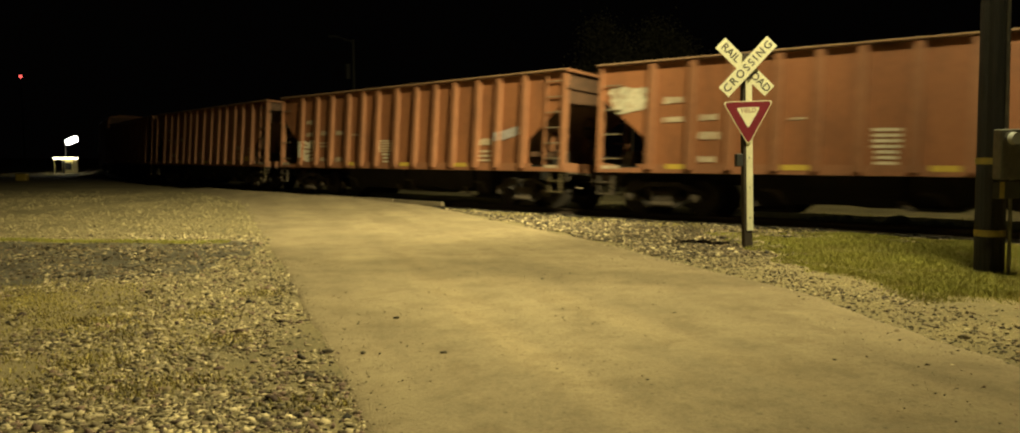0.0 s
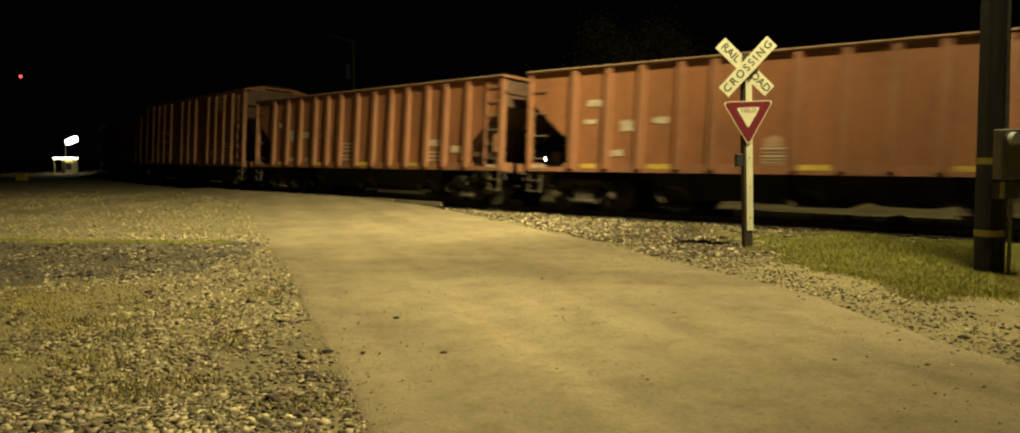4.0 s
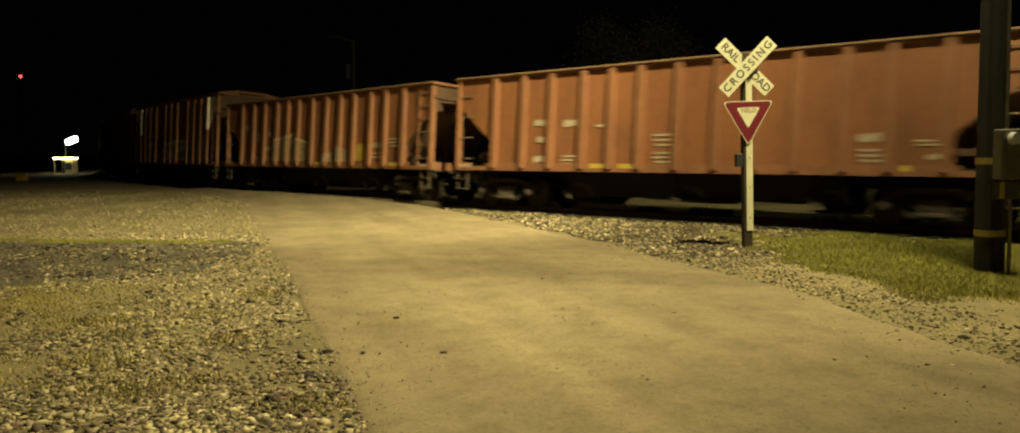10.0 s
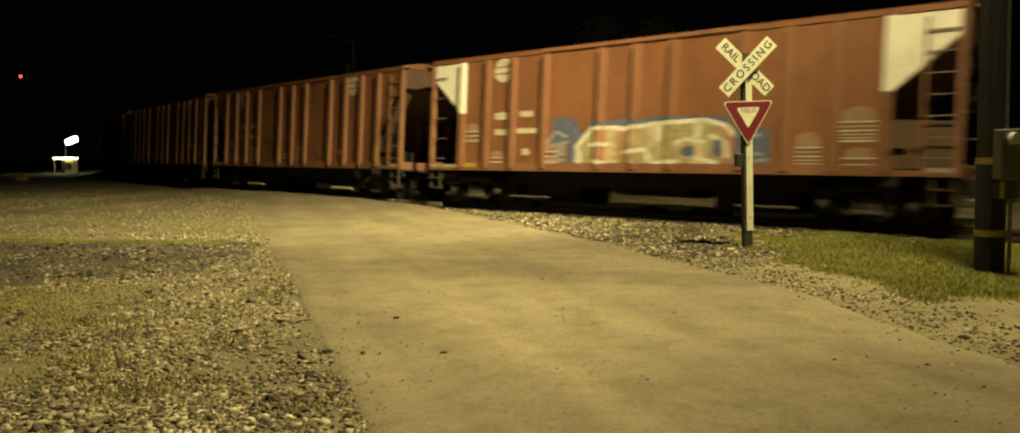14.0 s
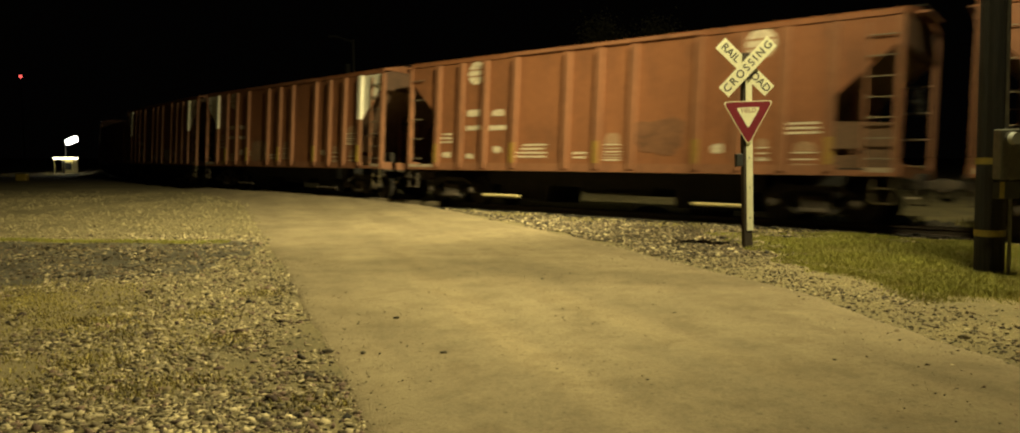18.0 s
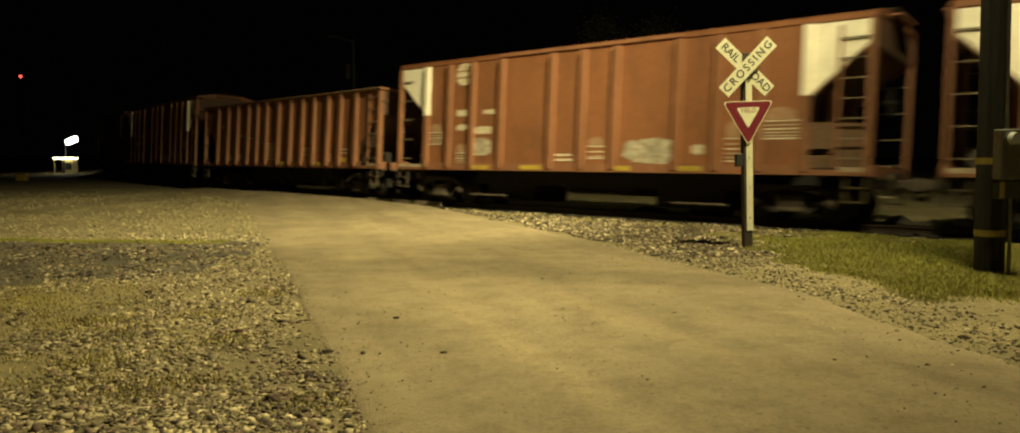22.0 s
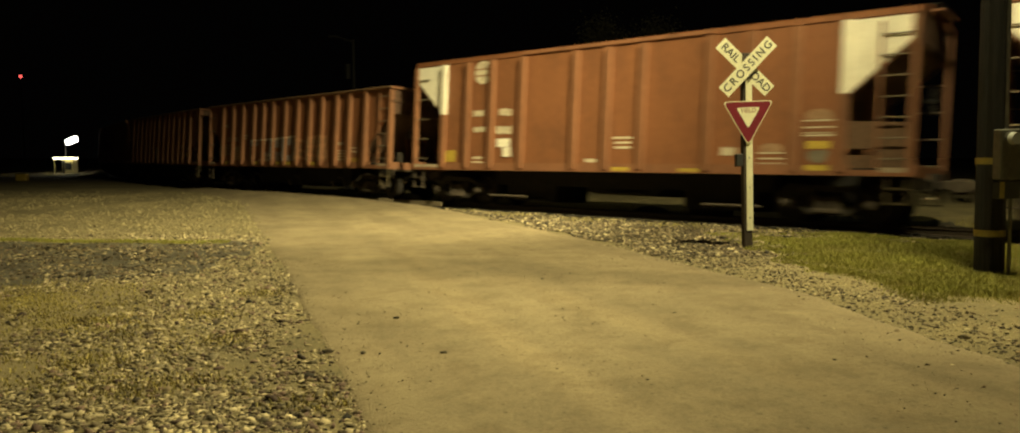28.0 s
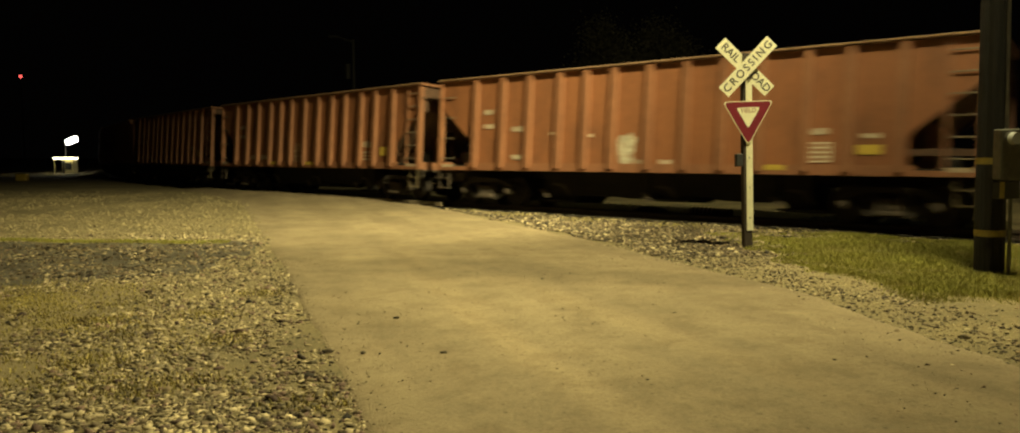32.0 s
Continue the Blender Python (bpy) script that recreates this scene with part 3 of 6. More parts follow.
def grass():
    rng = np.random.default_rng(21)
    n = 420000
    x = rng.uniform(3.4, 11.5, n)
    y = rng.uniform(6.5, 15.0, n)
    w = across(x, y)
    edge = road_edge_x(ROAD_R, y) + 0.75 + 0.35 * np.sin(y * 2.2) + 0.2 * np.sin(x * 5)
    k = (x > edge) & (w < -1.55 + 0.7 * step((x - 4.3) / 1.2) + 0.25 * np.sin(x * 2.0)) & (y > 7.6 + 0.25 * np.sin(x * 3)) & (x > 3.98 + 0.15 * np.sin(y * 5))
    dens = np.sin(x * 2.3) * np.sin(y * 1.9) + 0.6 * np.sin(x * 5.1 + y * 3.7) + rng.normal(0, 0.6, n)
    k &= dens > -0.8
    k &= rng.random(n) < np.clip((x - edge) / 0.9, 0.03, 1) * np.clip((y - 7.4) / 1.2, 0.05, 1)
    tall = 0.75 + 0.5 * np.sin(x * 1.9 + 1) * np.sin(y * 2.7) + 0.4 * step((x - 4.5) / 2)
    x, y, tall = x[k], y[k], tall[k]
    blades("grass", x, y, rng.uniform(0.012, 0.062, len(x)) * tall, "mown dry green grass round the pole", 22)
    n = 9000
    s, w = rng.uniform(-4.5, 9.0, n), rng.uniform(-1.9, 0.3, n)
    k = np.sin(s * 2.6 + w) + np.sin(s * 5.9 - w * 3) + rng.normal(0, 0.7, n) > 0.2
    P = np.array([on_track(a, b, 0)[:2] for a, b in zip(s[k], w[k])])
    k = P[:, 0] > road_edge_x(ROAD_R, P[:, 1]) + 0.3
    blades("weeds", P[k, 0], P[k, 1], rng.uniform(0.02, 0.08, k.sum()), "thin dry weeds among the ballast", 28, WEED)
    # low weeds on the soil left of the gravel, a few tufts among the stones
    m = 260
    cy = rng.uniform(4.3, 9.0, m)
    cx = road_edge_x(ROAD_L, cy) - 1.1 - rng.random(m) ** 0.8 * 3.9
    wide, tall = rng.uniform(0.10, 0.34, m), rng.uniform(0.35, 0.8, m)
    tufts = ((-2.17, 5.0), (-1.2, 4.6), (-2.8, 8.3), (-3.75, 6.9), (-3.1, 5.5), (-2.5, 4.8), (-2.95, 7.2), (-2.35, 6.2))
    cx[:8], cy[:8], wide[:8], tall[:8] = [q[0] for q in tufts], [q[1] for q in tufts], 0.12, 0.95
    n = 34000
    i = np.where(rng.random(n) < 0.045, rng.integers(0, 8, n), rng.integers(0, m, n))
    x, y = cx[i] + rng.normal(0, 1, n) * wide[i] * 1.5, cy[i] + rng.normal(0, 1, n) * wide[i]
    k = (x < road_edge_x(ROAD_L, y) + 0.05) & ~in_patch(x, y)
    blades("weeds", x[k], y[k], rng.uniform(0.010, 0.05, k.sum()) * tall[i[k]], "sparse dry weeds in the gravel", 23, WEED)
    n = 6000
    x = -11.5 + 6.5 * rng.random(n)
    y = 13.45 - 0.08 * (x + 6) + rng.normal(0, 0.09, n)
    blades("weeds", x, y, rng.uniform(0.02, 0.07, n), "thin line of yellow grass behind the asphalt patch", 27, GRASS)
    n = 5000
    s, w = rng.uniform(0.0, 17.5, n), 3.5 + rng.random(n) ** 2 * 3.0
    k = np.sin(s * 1.9) + np.sin(s * 4.7) + rng.normal(0, 0.4, n) > 0.3
    P = np.array([on_track(a, b, 0)[:2] for a, b in zip(s[k], w[k])])
    blades("weeds", P[:, 0], P[:, 1], rng.uniform(0.05, 0.28, len(P)), "dark weeds beyond the far rail", 24, WEED)


def blades(name, x, y, h, label, seed, mat=None):
    rng = np.random.default_rng(seed)
    n = len(x)
    a = rng.uniform(0, 6.283, n)
    dx, dy = np.cos(a), np.sin(a)
    lean = rng.normal(0, 0.45, (n, 2)) * h[:, None]
    wd = 0.003 + 0.0035 * rng.random(n)
    g = ground_z(x, y)
    base = np.stack([x, y, g], 1)
    side = np.stack([dx * wd, dy * wd, 0 * wd], 1)
    mid = base + np.stack([lean[:, 0] * 0.35, lean[:, 1] * 0.35, h * 0.6], 1)
    tip = base + np.stack([lean[:, 0], lean[:, 1], h], 1)
    V = np.stack([base - side, base + side, mid + side * 0.7, mid - side * 0.7, tip], 1)
    k = np.arange(n)[:, None] * 5
    F = np.concatenate([k + np.array([[0, 1, 2]]), k + np.array([[0, 2, 3]]), k + np.array([[3, 2, 4]])])
    ob = raw(name, V.reshape(-1, 3), F, mat or GRASS)
    tagged(ob, label, "grass", kind="stuff")


# ---- crossing sign ----
def text_mesh(body, size, mat, name, parent, at, label="", spacing=1.0, bold=0.008):
    cu = bpy.data.curves.new(name, "FONT")
    cu.body, cu.size, cu.align_x, cu.align_y, cu.extrude, cu.offset = body, size, "CENTER", "CENTER", 0.0015, size * bold
    cu.space_character = spacing
    tmp = bpy.data.objects.new(name, cu)
    scene.collection.objects.link(tmp)
    me = bpy.data.meshes.new_from_object(tmp.evaluated_get(bpy.context.evaluated_depsgraph_get()))
    bpy.data.objects.remove(tmp)
    me.materials.clear()
    me.materials.append(mat)
    ob = new(name, me)
    ob.parent = parent
    ob.matrix_basis = at
    if label:
        ob["label"] = label
    return ob


def tri(r, k, cz, rad=0.0):
    """Corners of a triangle that points down, with rounded corners, k wide across the top."""
    h = k * 0.866
    pts = [(-k / 2, cz + h / 3), (k / 2, cz + h / 3), (0, cz - 2 * h / 3)]
    out = []
    for i in range(3):
        p, a, b = Vector(pts[i]), Vector(pts[i - 1]), Vector(pts[(i + 1) % 3])
        for t in range(5):
            u = t / 4
            p1, p2 = p.lerp(a, r / k), p.lerp(b, r / k)
            q = p1.lerp(p, u).lerp(p.lerp(p2, u), u)
            out.append((q.x, q.y))
    return out


def crossing_sign():
    at = pose(3.99, 12.55, 0.0, 0, -2.0, 2.0)
    sg = thing("railroad_crossing_sign", "white railroad crossbuck over a red yield sign on a timber post", "crossing sign", at=at)
    part("post", box(B(), -0.075, 0.065, 0.0, 0.14, -0.3, 2.60, 0.008), POSTWOOD, sg, "dark weathered square timber post")
    part("post_tongue", box(B(), -0.075, 0.065, 0.022, 0.14, 2.602, 3.22, 0.008), POSTWOOD, sg, "dark notched top of the timber post")
    part("spacer", box(B(), -0.072, 0.062, -0.026, 0.006, 2.78, 3.20, 0.004), POSTWOOD, sg, "dark timber spacer between the blades")
    part("reflective_strip", box(B(), -0.03, 0.075, -0.012, -0.002, 0.29, 2.775), SIGNWHITE, sg, "white reflective strip nailed to the post")
    z = 2.985
    for name, ang, dx, dy, words in (("blade", 45, -0.03, 0.012, "RAIL ROAD"), ("blade", -45, 0.0, -0.032, "CROSSING")):
        m = Matrix.Translation((dx, dy, z)) @ Matrix.Rotation(radians(ang), 4, "Y")
        bl = part(name, box(B(), -0.57, 0.57, -0.0035, 0.0035, -0.115, 0.115, 0.002), SIGNWHITE, sg, "white reflective sign blade", at=m)
        if ang > 0:
            for part_word, cx in (("RAIL", -0.335), ("ROAD", 0.30)):
                text_mesh(part_word, 0.18, SIGNBLACK, "lettering", bl, Matrix.Translation((cx, -0.004, 0.0)) @ Matrix.Rotation(radians(90), 4, "X"), "black capital letters", 1.0)
        else:
            text_mesh(words, 0.178, SIGNBLACK, "lettering", bl, Matrix.Translation((0, -0.004, 0.0)) @ Matrix.Rotation(radians(90), 4, "X"), "black capital letters", 1.36)
    yz = 2.185
    yl = part("yield_plate", prism_xz(B(), tri(0.09, 0.85, yz), -0.028, -0.024), SIGNWHITE, sg, "white-edged yield plate")
    part("red_field", prism_xz(B(), tri(0.08, 0.80, yz), -0.031, -0.029), SIGNRED, yl, "red reflective field")
    part("white_centre", prism_xz(B(), tri(0.05, 0.40, yz + 0.025), -0.034, -0.032), SIGNWHITE, yl, "white centre panel")
    text_mesh("YIELD", 0.098, SIGNDULL, "lettering", yl, Matrix.Translation((0.0, -0.0355, yz + 0.085)) @ Matrix.Rotation(radians(90), 4, "X"), "dull red capital letters", 1.0, 0.0)
    part("box", box(B(), -0.19, -0.077, 0.0, 0.12, 1.36, 1.57, 0.01), DARKPAINT, sg, "small black box on the side of the post")
    for zz in (0.5, 1.0, 1.5, 2.75):
        part("bolt", cyl(B(), (0.02, -0.02, zz), (0.02, -0.011, zz), 0.011, n=8), BOXGREY, sg)


# ---- utility pole with its meter ----
def utility_pole():
    at = pose(6.32, 9.9, 0.0, 0, -1.3, 0)
    up = thing("utility_pole", "dark creosoted utility pole with yellow bands and an electric meter", "utility pole", at=at)
    bm = B()
    rings = []
    for k in range(26):
        z = -0.4 + k * 0.5
        r = 0.178 - 0.0042 * z
        rings.append([bm.verts.new((r * (1 + 0.03 * noise.noise((i * 0.9, z * 0.8, 4))) * math.cos(i / 20 * 6.2832), r * (1 + 0.03 * noise.noise((i * 0.9, z * 0.8, 4))) * math.sin(i / 20 * 6.2832), z)) for i in range(20)])
    for a, b in zip(rings, rings[1:]):
        for i in range(20):
            bm.faces.new((a[i], a[(i + 1) % 20], b[(i + 1) % 20], b[i]))
    bm.faces.new(rings[-1])
    part("pole_shaft", bm, POLEWOOD, up, "dark creosoted round timber")
    for z in (0.52, 1.46):
        bm = B()
        bmesh.ops.create_cone(bm, cap_ends=False, segments=24, radius1=0.184, radius2=0.183, depth=0.085, matrix=Matrix.Translation((0, 0, z)))
        part("band", bm, BANDYEL, up, "dull yellow reflective band")
    for x, z0, z1 in ((0.06, 1.8, 9.5), (0.13, 0.0, 1.22)):
        part("conduit", cyl(B(), (x, -0.2, z0), (x - (0.03 if z0 > 1 else 0), -0.2 if z0 < 1 else -0.17, z1), 0.022, n=10), BOXGREY, up, "grey metal conduit")
    mb = part("meter_box", box(B(), -0.10, 0.18, -0.33, -0.17, 1.22, 1.86, 0.012), BOXGREY, up, "grey metal meter box")
    part("meter", cyl(B(), (0.045, -0.33, 1.74), (0.045, -0.44, 1.74), 0.085, 0.075, 20), GLASS, mb, "round glass-fronted meter")
    part("meter_ring", cyl(B(), (0.045, -0.325, 1.74), (0.045, -0.355, 1.74), 0.1, n=20), BOXGREY, mb)
    sb = part("switch_box", box(B(), -0.09, 0.17, -0.32, -0.17, 0.98, 1.2, 0.01), DARKPAINT, up, "dark switch box under the meter")
    part("reflector", box(B(), -0.092, -0.03, -0.326, -0.322, 0.985, 1.195), BANDYEL, sb, "dull yellow reflective strip")


# ---- far things ----
def far_lamp():
    at = pose(-58.0, 100.0, -0.75)
    t = thing("yard_light", "bright white floodlight on a slim pole by the shed", "light pole", at=at)
    part("pole_shaft", cyl(B(), (-0.55, 0, 0), (-0.55, 0, 4.4), 0.06), DARKPAINT, t)
    part("floodlight", box(B(), -0.85, 0.85, -0.2, 0.2, -0.38, 0.38, 0.2), GLOW_WHITE, t, "glaring white floodlight", at=pose(0.3, 0, 4.5, 0, -22, 0))
    sh = thing("lit_shed", "small cream shed with a glowing canopy edge", "shed", at=pose(-58.2, 99.0, -0.75))
    part("wall", box(B(), -0.3, 1.15, 0, 1.0, 0, 2.0), SHEDWALL, sh, "cream wall that glows in place of lamp light")
    part("canopy", box(B(), -1.25, 1.25, -0.4, 1.0, 2.04, 2.28, 0.03), GLOW_STRIP, sh, "glowing white canopy edge")
    part("window", box(B(), 0.1, 0.95, -0.03, -0.005, 0.7, 1.6), DARKPAINT, sh, "dark window")
    part("door", box(B(), -0.25, 0.05, -0.03, -0.005, 0.05, 1.9), DARKPAINT, sh, "dark doorway")
    part("step", box(B(), -0.6, 1.7, -0.9, -0.02, 0.0, 0.12), GLOW_STRIP, sh, "step that glows in place of lamp light")
    part("corner_post", cyl(B(), (-1.15, -0.25, 0.0), (-1.15, -0.25, 2.05), 0.06), SHEDWALL, sh)


def mast():
    t = thing("radio_mast", "distant dark mast with a red beacon", "mast", at=pose(-384, 600, -3))
    part("shaft", cyl(B(), (0, 0, 0), (0, 0, 67.2), 0.5, 0.3), DARKPAINT, t)
    bm = B()
    bmesh.ops.create_uvsphere(bm, u_segments=10, v_segments=8, radius=1.3)
    part("beacon", bm, GLOW_RED, t, "glowing red beacon", at=pose(0, 0, 68))


def back_lamps():
    for x, y in ((4.2, 90.0), (29.8, 70.0)):
        t = thing("distant_lamp", "small white lamp on a low post beyond the tracks", "lamp", group="distant lamps", at=pose(x, y, -0.2))
        part("post", cyl(B(), (0, 0, 0), (0, 0, 1.45), 0.05), DARKPAINT, t)
        bm = B()
        bmesh.ops.create_uvsphere(bm, u_segments=12, v_segments=8, radius=0.2)
        part("bulb", bm, GLOW_WHITE, t, "small bright bulb", at=pose(0, 0, 1.55))


def far_pole():
    t = thing("street_lamp", "unlit grey street lamp on a pole beyond the train", "street lamp", at=pose(-9.6, 47.0, -0.2))
    part("pole_shaft", cyl(B(), (0, 0, 0), (0, 0, 8.9), 0.14, 0.1), LAMPGREY, t)
    part("arm", cyl(B(), (0, 0, 8.75), (-0.95, -0.3, 9.05), 0.05), LAMPGREY, t)
    part("lamp_head", box(B(), -1.45, -0.85, -0.45, -0.15, 8.95, 9.1, 0.04), LAMPGREY, t, "unlit grey lamp head")
    part("transformer", cyl(B(), (-0.32, -0.2, 6.5), (-0.32, -0.2, 7.4), 0.2, n=14), LAMPGREY, t, "grey transformer can")


def yellow_block():
    t = thing("yellow_block", "yellow painted block on the far verge", "barrier", at=pose(-31.9, 49.5, -0.05))
    part("block", box(B(), -0.36, 0.36, -0.2, 0.2, 0, 0.5, 0.06), YELLOW, t)


def tree(x, y, h, seed, leaves=42000):
    rng = np.random.default_rng(seed)
    t = thing("tree", "dark leafy tree faintly lit beyond the train", "tree", group="trees beyond the tracks", at=pose(x, y, -0.25))
    bm = B()
    cyl(bm, (0, 0, 0), (0.1, 0, h * 0.45), 0.22, 0.15, 9)
    tips = []
    for k in range(11):
        a = k * 2.4
        b = Vector((0.1, 0, h * (0.3 + 0.014 * k)))
        e = b + Vector((math.cos(a) * h * rng.uniform(0.13, 0.26), math.sin(a) * h * rng.uniform(0.13, 0.26), h * rng.uniform(0.15, 0.42)))
        cyl(bm, b, e, 0.08, 0.025, 6)
        tips.append(e)
        tips.append(b.lerp(e, 0.6))
    part("trunk", bm, BARK, t, "grey trunk with limbs")
    c = np.array([p[:] for p in tips])[rng.integers(0, len(tips), leaves)] + rng.normal(0, h * 0.05, (leaves, 3))
    c = c[c[:, 2] > h * 0.44]
    leaves = len(c)
    a, b = rng.normal(0, 1, (2, leaves, 3))
    a /= np.linalg.norm(a, axis=1)[:, None]
    b = np.cross(a, b)
    b /= np.linalg.norm(b, axis=1)[:, None]
    a, b = a * 0.11, b * 0.075
    V = np.stack([c - a, c + b, c + a, c - b], 1).reshape(-1, 3)
    F = np.arange(leaves * 4).reshape(-1, 4)
    ob = raw("crown", V, F, LEAF)
    ob.parent = t
    ob["label"] = "loose crown of small dark leaves"


def road_debris():
    """Small dark stones and clods that lie on the road."""
    rng = random.Random(31)
    for x, y, big in ((-1.06, 6.95, 0.035), (-0.51, 5.68, 0.03), (-1.12, 5.68, 0.03), (2.39, 5.47, 0.018), (0.92, 4.95, 0.015), (1.59, 7.2, 0.02), (0.4, 9.3, 0.03), (-0.9, 8.3, 0.02)):
        bm, r = B(), big * 0.6
        bmesh.ops.create_icosphere(bm, subdivisions=2, radius=r)
        for v in bm.verts:
            v.co *= 1 + 0.35 * noise.noise(v.co * 40 + Vector((x, y, 0)))
            v.co.x *= 1.5
            v.co.z *= 0.5
        st = part("stone", bm, CLOD, None, at=pose(x, y, 0.018 + 0.015 * math.sin(x * 0.9 + 1) * math.sin(y * 0.55), 0, 0, rng.uniform(0, 180)))
        tagged(st, "small dark stone lying on the sandy road", "stone", group="loose stones on the road")


# ---- freight cars ----
# car space: x forward along the train, y away from the road, z up from the rail
HALF_L = 7.32
OPEN_RIBS = (-5.8, -4.74, -3.76, -2.7, -1.83, -0.97, 0.07, 1.08, 2.03, 2.92, 3.95, 4.82, 5.84)
TALL_RIBS = (-5.98, -4.97, -3.98, -2.82, -0.97, 0.06, 1.1, 2.9, 3.92, 4.95, 5.97)
SILL = 1.06


def wheelset_mesh():
    bm = B()
    for y in (-0.75, 0.75):
        s = 1 if y > 0 else -1
        cyl(bm, (0, y - 0.065, 0), (0, y + 0.065, 0), 0.42, n=26)
        cyl(bm, (0, y - s * 0.065, 0), (0, y - s * 0.095, 0), 0.45, n=26)
        cyl(bm, (0, y + s * 0.065, 0), (0, y + s * 0.1, 0), 0.15, 0.12, 12)
        cyl(bm, (0, y + s * 0.06, 0), (0, y + s * 0.30, 0), 0.085, n=10)
        for k in range(3):
            a = k * 2.094
            cyl(bm, (0.05 * math.cos(a), y + s * 0.30, 0.05 * math.sin(a)), (0.05 * math.cos(a), y + s * 0.32, 0.05 * math.sin(a)), 0.014, n=6)
    cyl(bm, (0, -0.7, 0), (0, 0.7, 0), 0.085, n=10)
    return bm


def truck(car, x):
    t = part("truck", box(B(), -0.2, 0.2, -1.05, 1.05, 0.42, 0.68, 0.03), FRAMES, car, "grimy cast steel truck", at=pose(x, 0, 0))
    for y in (-1.10, 1.10):
        top = [(-1.12, 0.40), (-1.12, 0.56), (-0.80, 0.64), (-0.48, 0.80), (0.48, 0.80), (0.80, 0.64), (1.12, 0.56), (1.12, 0.40),
               (0.99, 0.52), (0.76, 0.54), (0.44, 0.68), (-0.44, 0.68), (-0.76, 0.54), (-0.99, 0.52)]
        part("side_frame", prism_xz(B(), top, y - 0.07, y + 0.07), FRAMES, t, "dark cast side frame")
        low = [(-0.78, 0.46), (-0.40, 0.16), (0.40, 0.16), (0.78, 0.46), (0.78, 0.53), (0.72, 0.53), (0.36, 0.27), (-0.36, 0.27), (-0.72, 0.53), (-0.78, 0.53)]
        part("tension_member", prism_xz(B(), low, y - 0.08, y + 0.08), FRAMES, t, "dark cast lower member")
        for k in (-0.34, 0.34):
            part("column", box(B(), k - 0.05, k + 0.05, y - 0.065, y + 0.065, 0.272, 0.678), FRAMES, t)
        # seat and springs dusty, and paler than the frames for the light on them
        bm = box(B(), -0.30, 0.30, min(y * 1.03, y * 1.16), max(y * 1.03, y * 1.16), 0.20, 0.29, 0.02)
        part("spring_seat", bm, TRUCKS, t, "dusty cast spring seat")
        for k in (-0.2, 0.0, 0.2):
            bm = B()
            for q in range(5):
                cyl(bm, (k, y * 1.08, 0.292 + q * 0.056), (k, y * 1.08, 0.335 + q * 0.056), 0.082, n=10)
            cyl(bm, (k, y * 1.08, 0.29), (k, y * 1.08, 0.57), 0.06, n=8)
            part("spring", bm, TRUCKS, t, "dusty coil spring")
        for k in (-0.89, 0.89):
            bm = B()
            cyl(bm, (k, y * 1.04, 0.42), (k, y * 1.17, 0.42), 0.12, 0.1, 14)
            cyl(bm, (k, y * 1.17, 0.42), (k, y * 1.19, 0.42), 0.05, n=8)
            part("bearing_cap", bm, TRUCKS, t, "round bearing cap")
    ws = []
    for k in (-0.89, 0.89):
        ws.append(part("wheelset", wheelset_mesh(), WHEEL, t, "worn steel wheels on an axle", at=pose(k, 0, 0.42)))
    return t


RUNG = {}


def ladder(car, e, side, z0, z1):
    """Rungs between an inner stile and the corner post, at the end e of one side."""
    y = 1.55 * side
    full = e * side < 0
    if full:
        a, b = sorted((e * 6.60, e * 6.66))
        part("ladder_stile", box(B(), a, b, min(1.512 * side, 1.555 * side), max(1.512 * side, 1.555 * side), 1.17, z1 + 0.05), BROWN_B, car, "oxide-brown steel ladder stile")
    if "m" not in RUNG:
        bm = cyl(B(), (-0.26, 0, 0), (0.26, 0, 0), 0.017, n=6)
        RUNG["m"] = bpy.data.meshes.new("rung")
        bm.to_mesh(RUNG["m"])
        bm.free()
        RUNG["m"].materials.append(RUNGS)
    k = z0
    while k < z1:
        share("rung", RUNG["m"], car, pose(e * 6.93, y, k))
        k += 0.42 if full else 0.62


def side_outline(top, cut_top, cut_low, cut_x):
    """Outline of a car side with the corners below the slope sheets cut away."""
    e = HALF_L - 0.03
    right = [(e, top), (e, cut_top), (cut_x + 0.06, cut_low), (cut_x, cut_low - 0.12), (cut_x, SILL + 0.2), (cut_x + 0.05, SILL)]
    left = [(-x, z) for x, z in right][::-1]
    return left + right


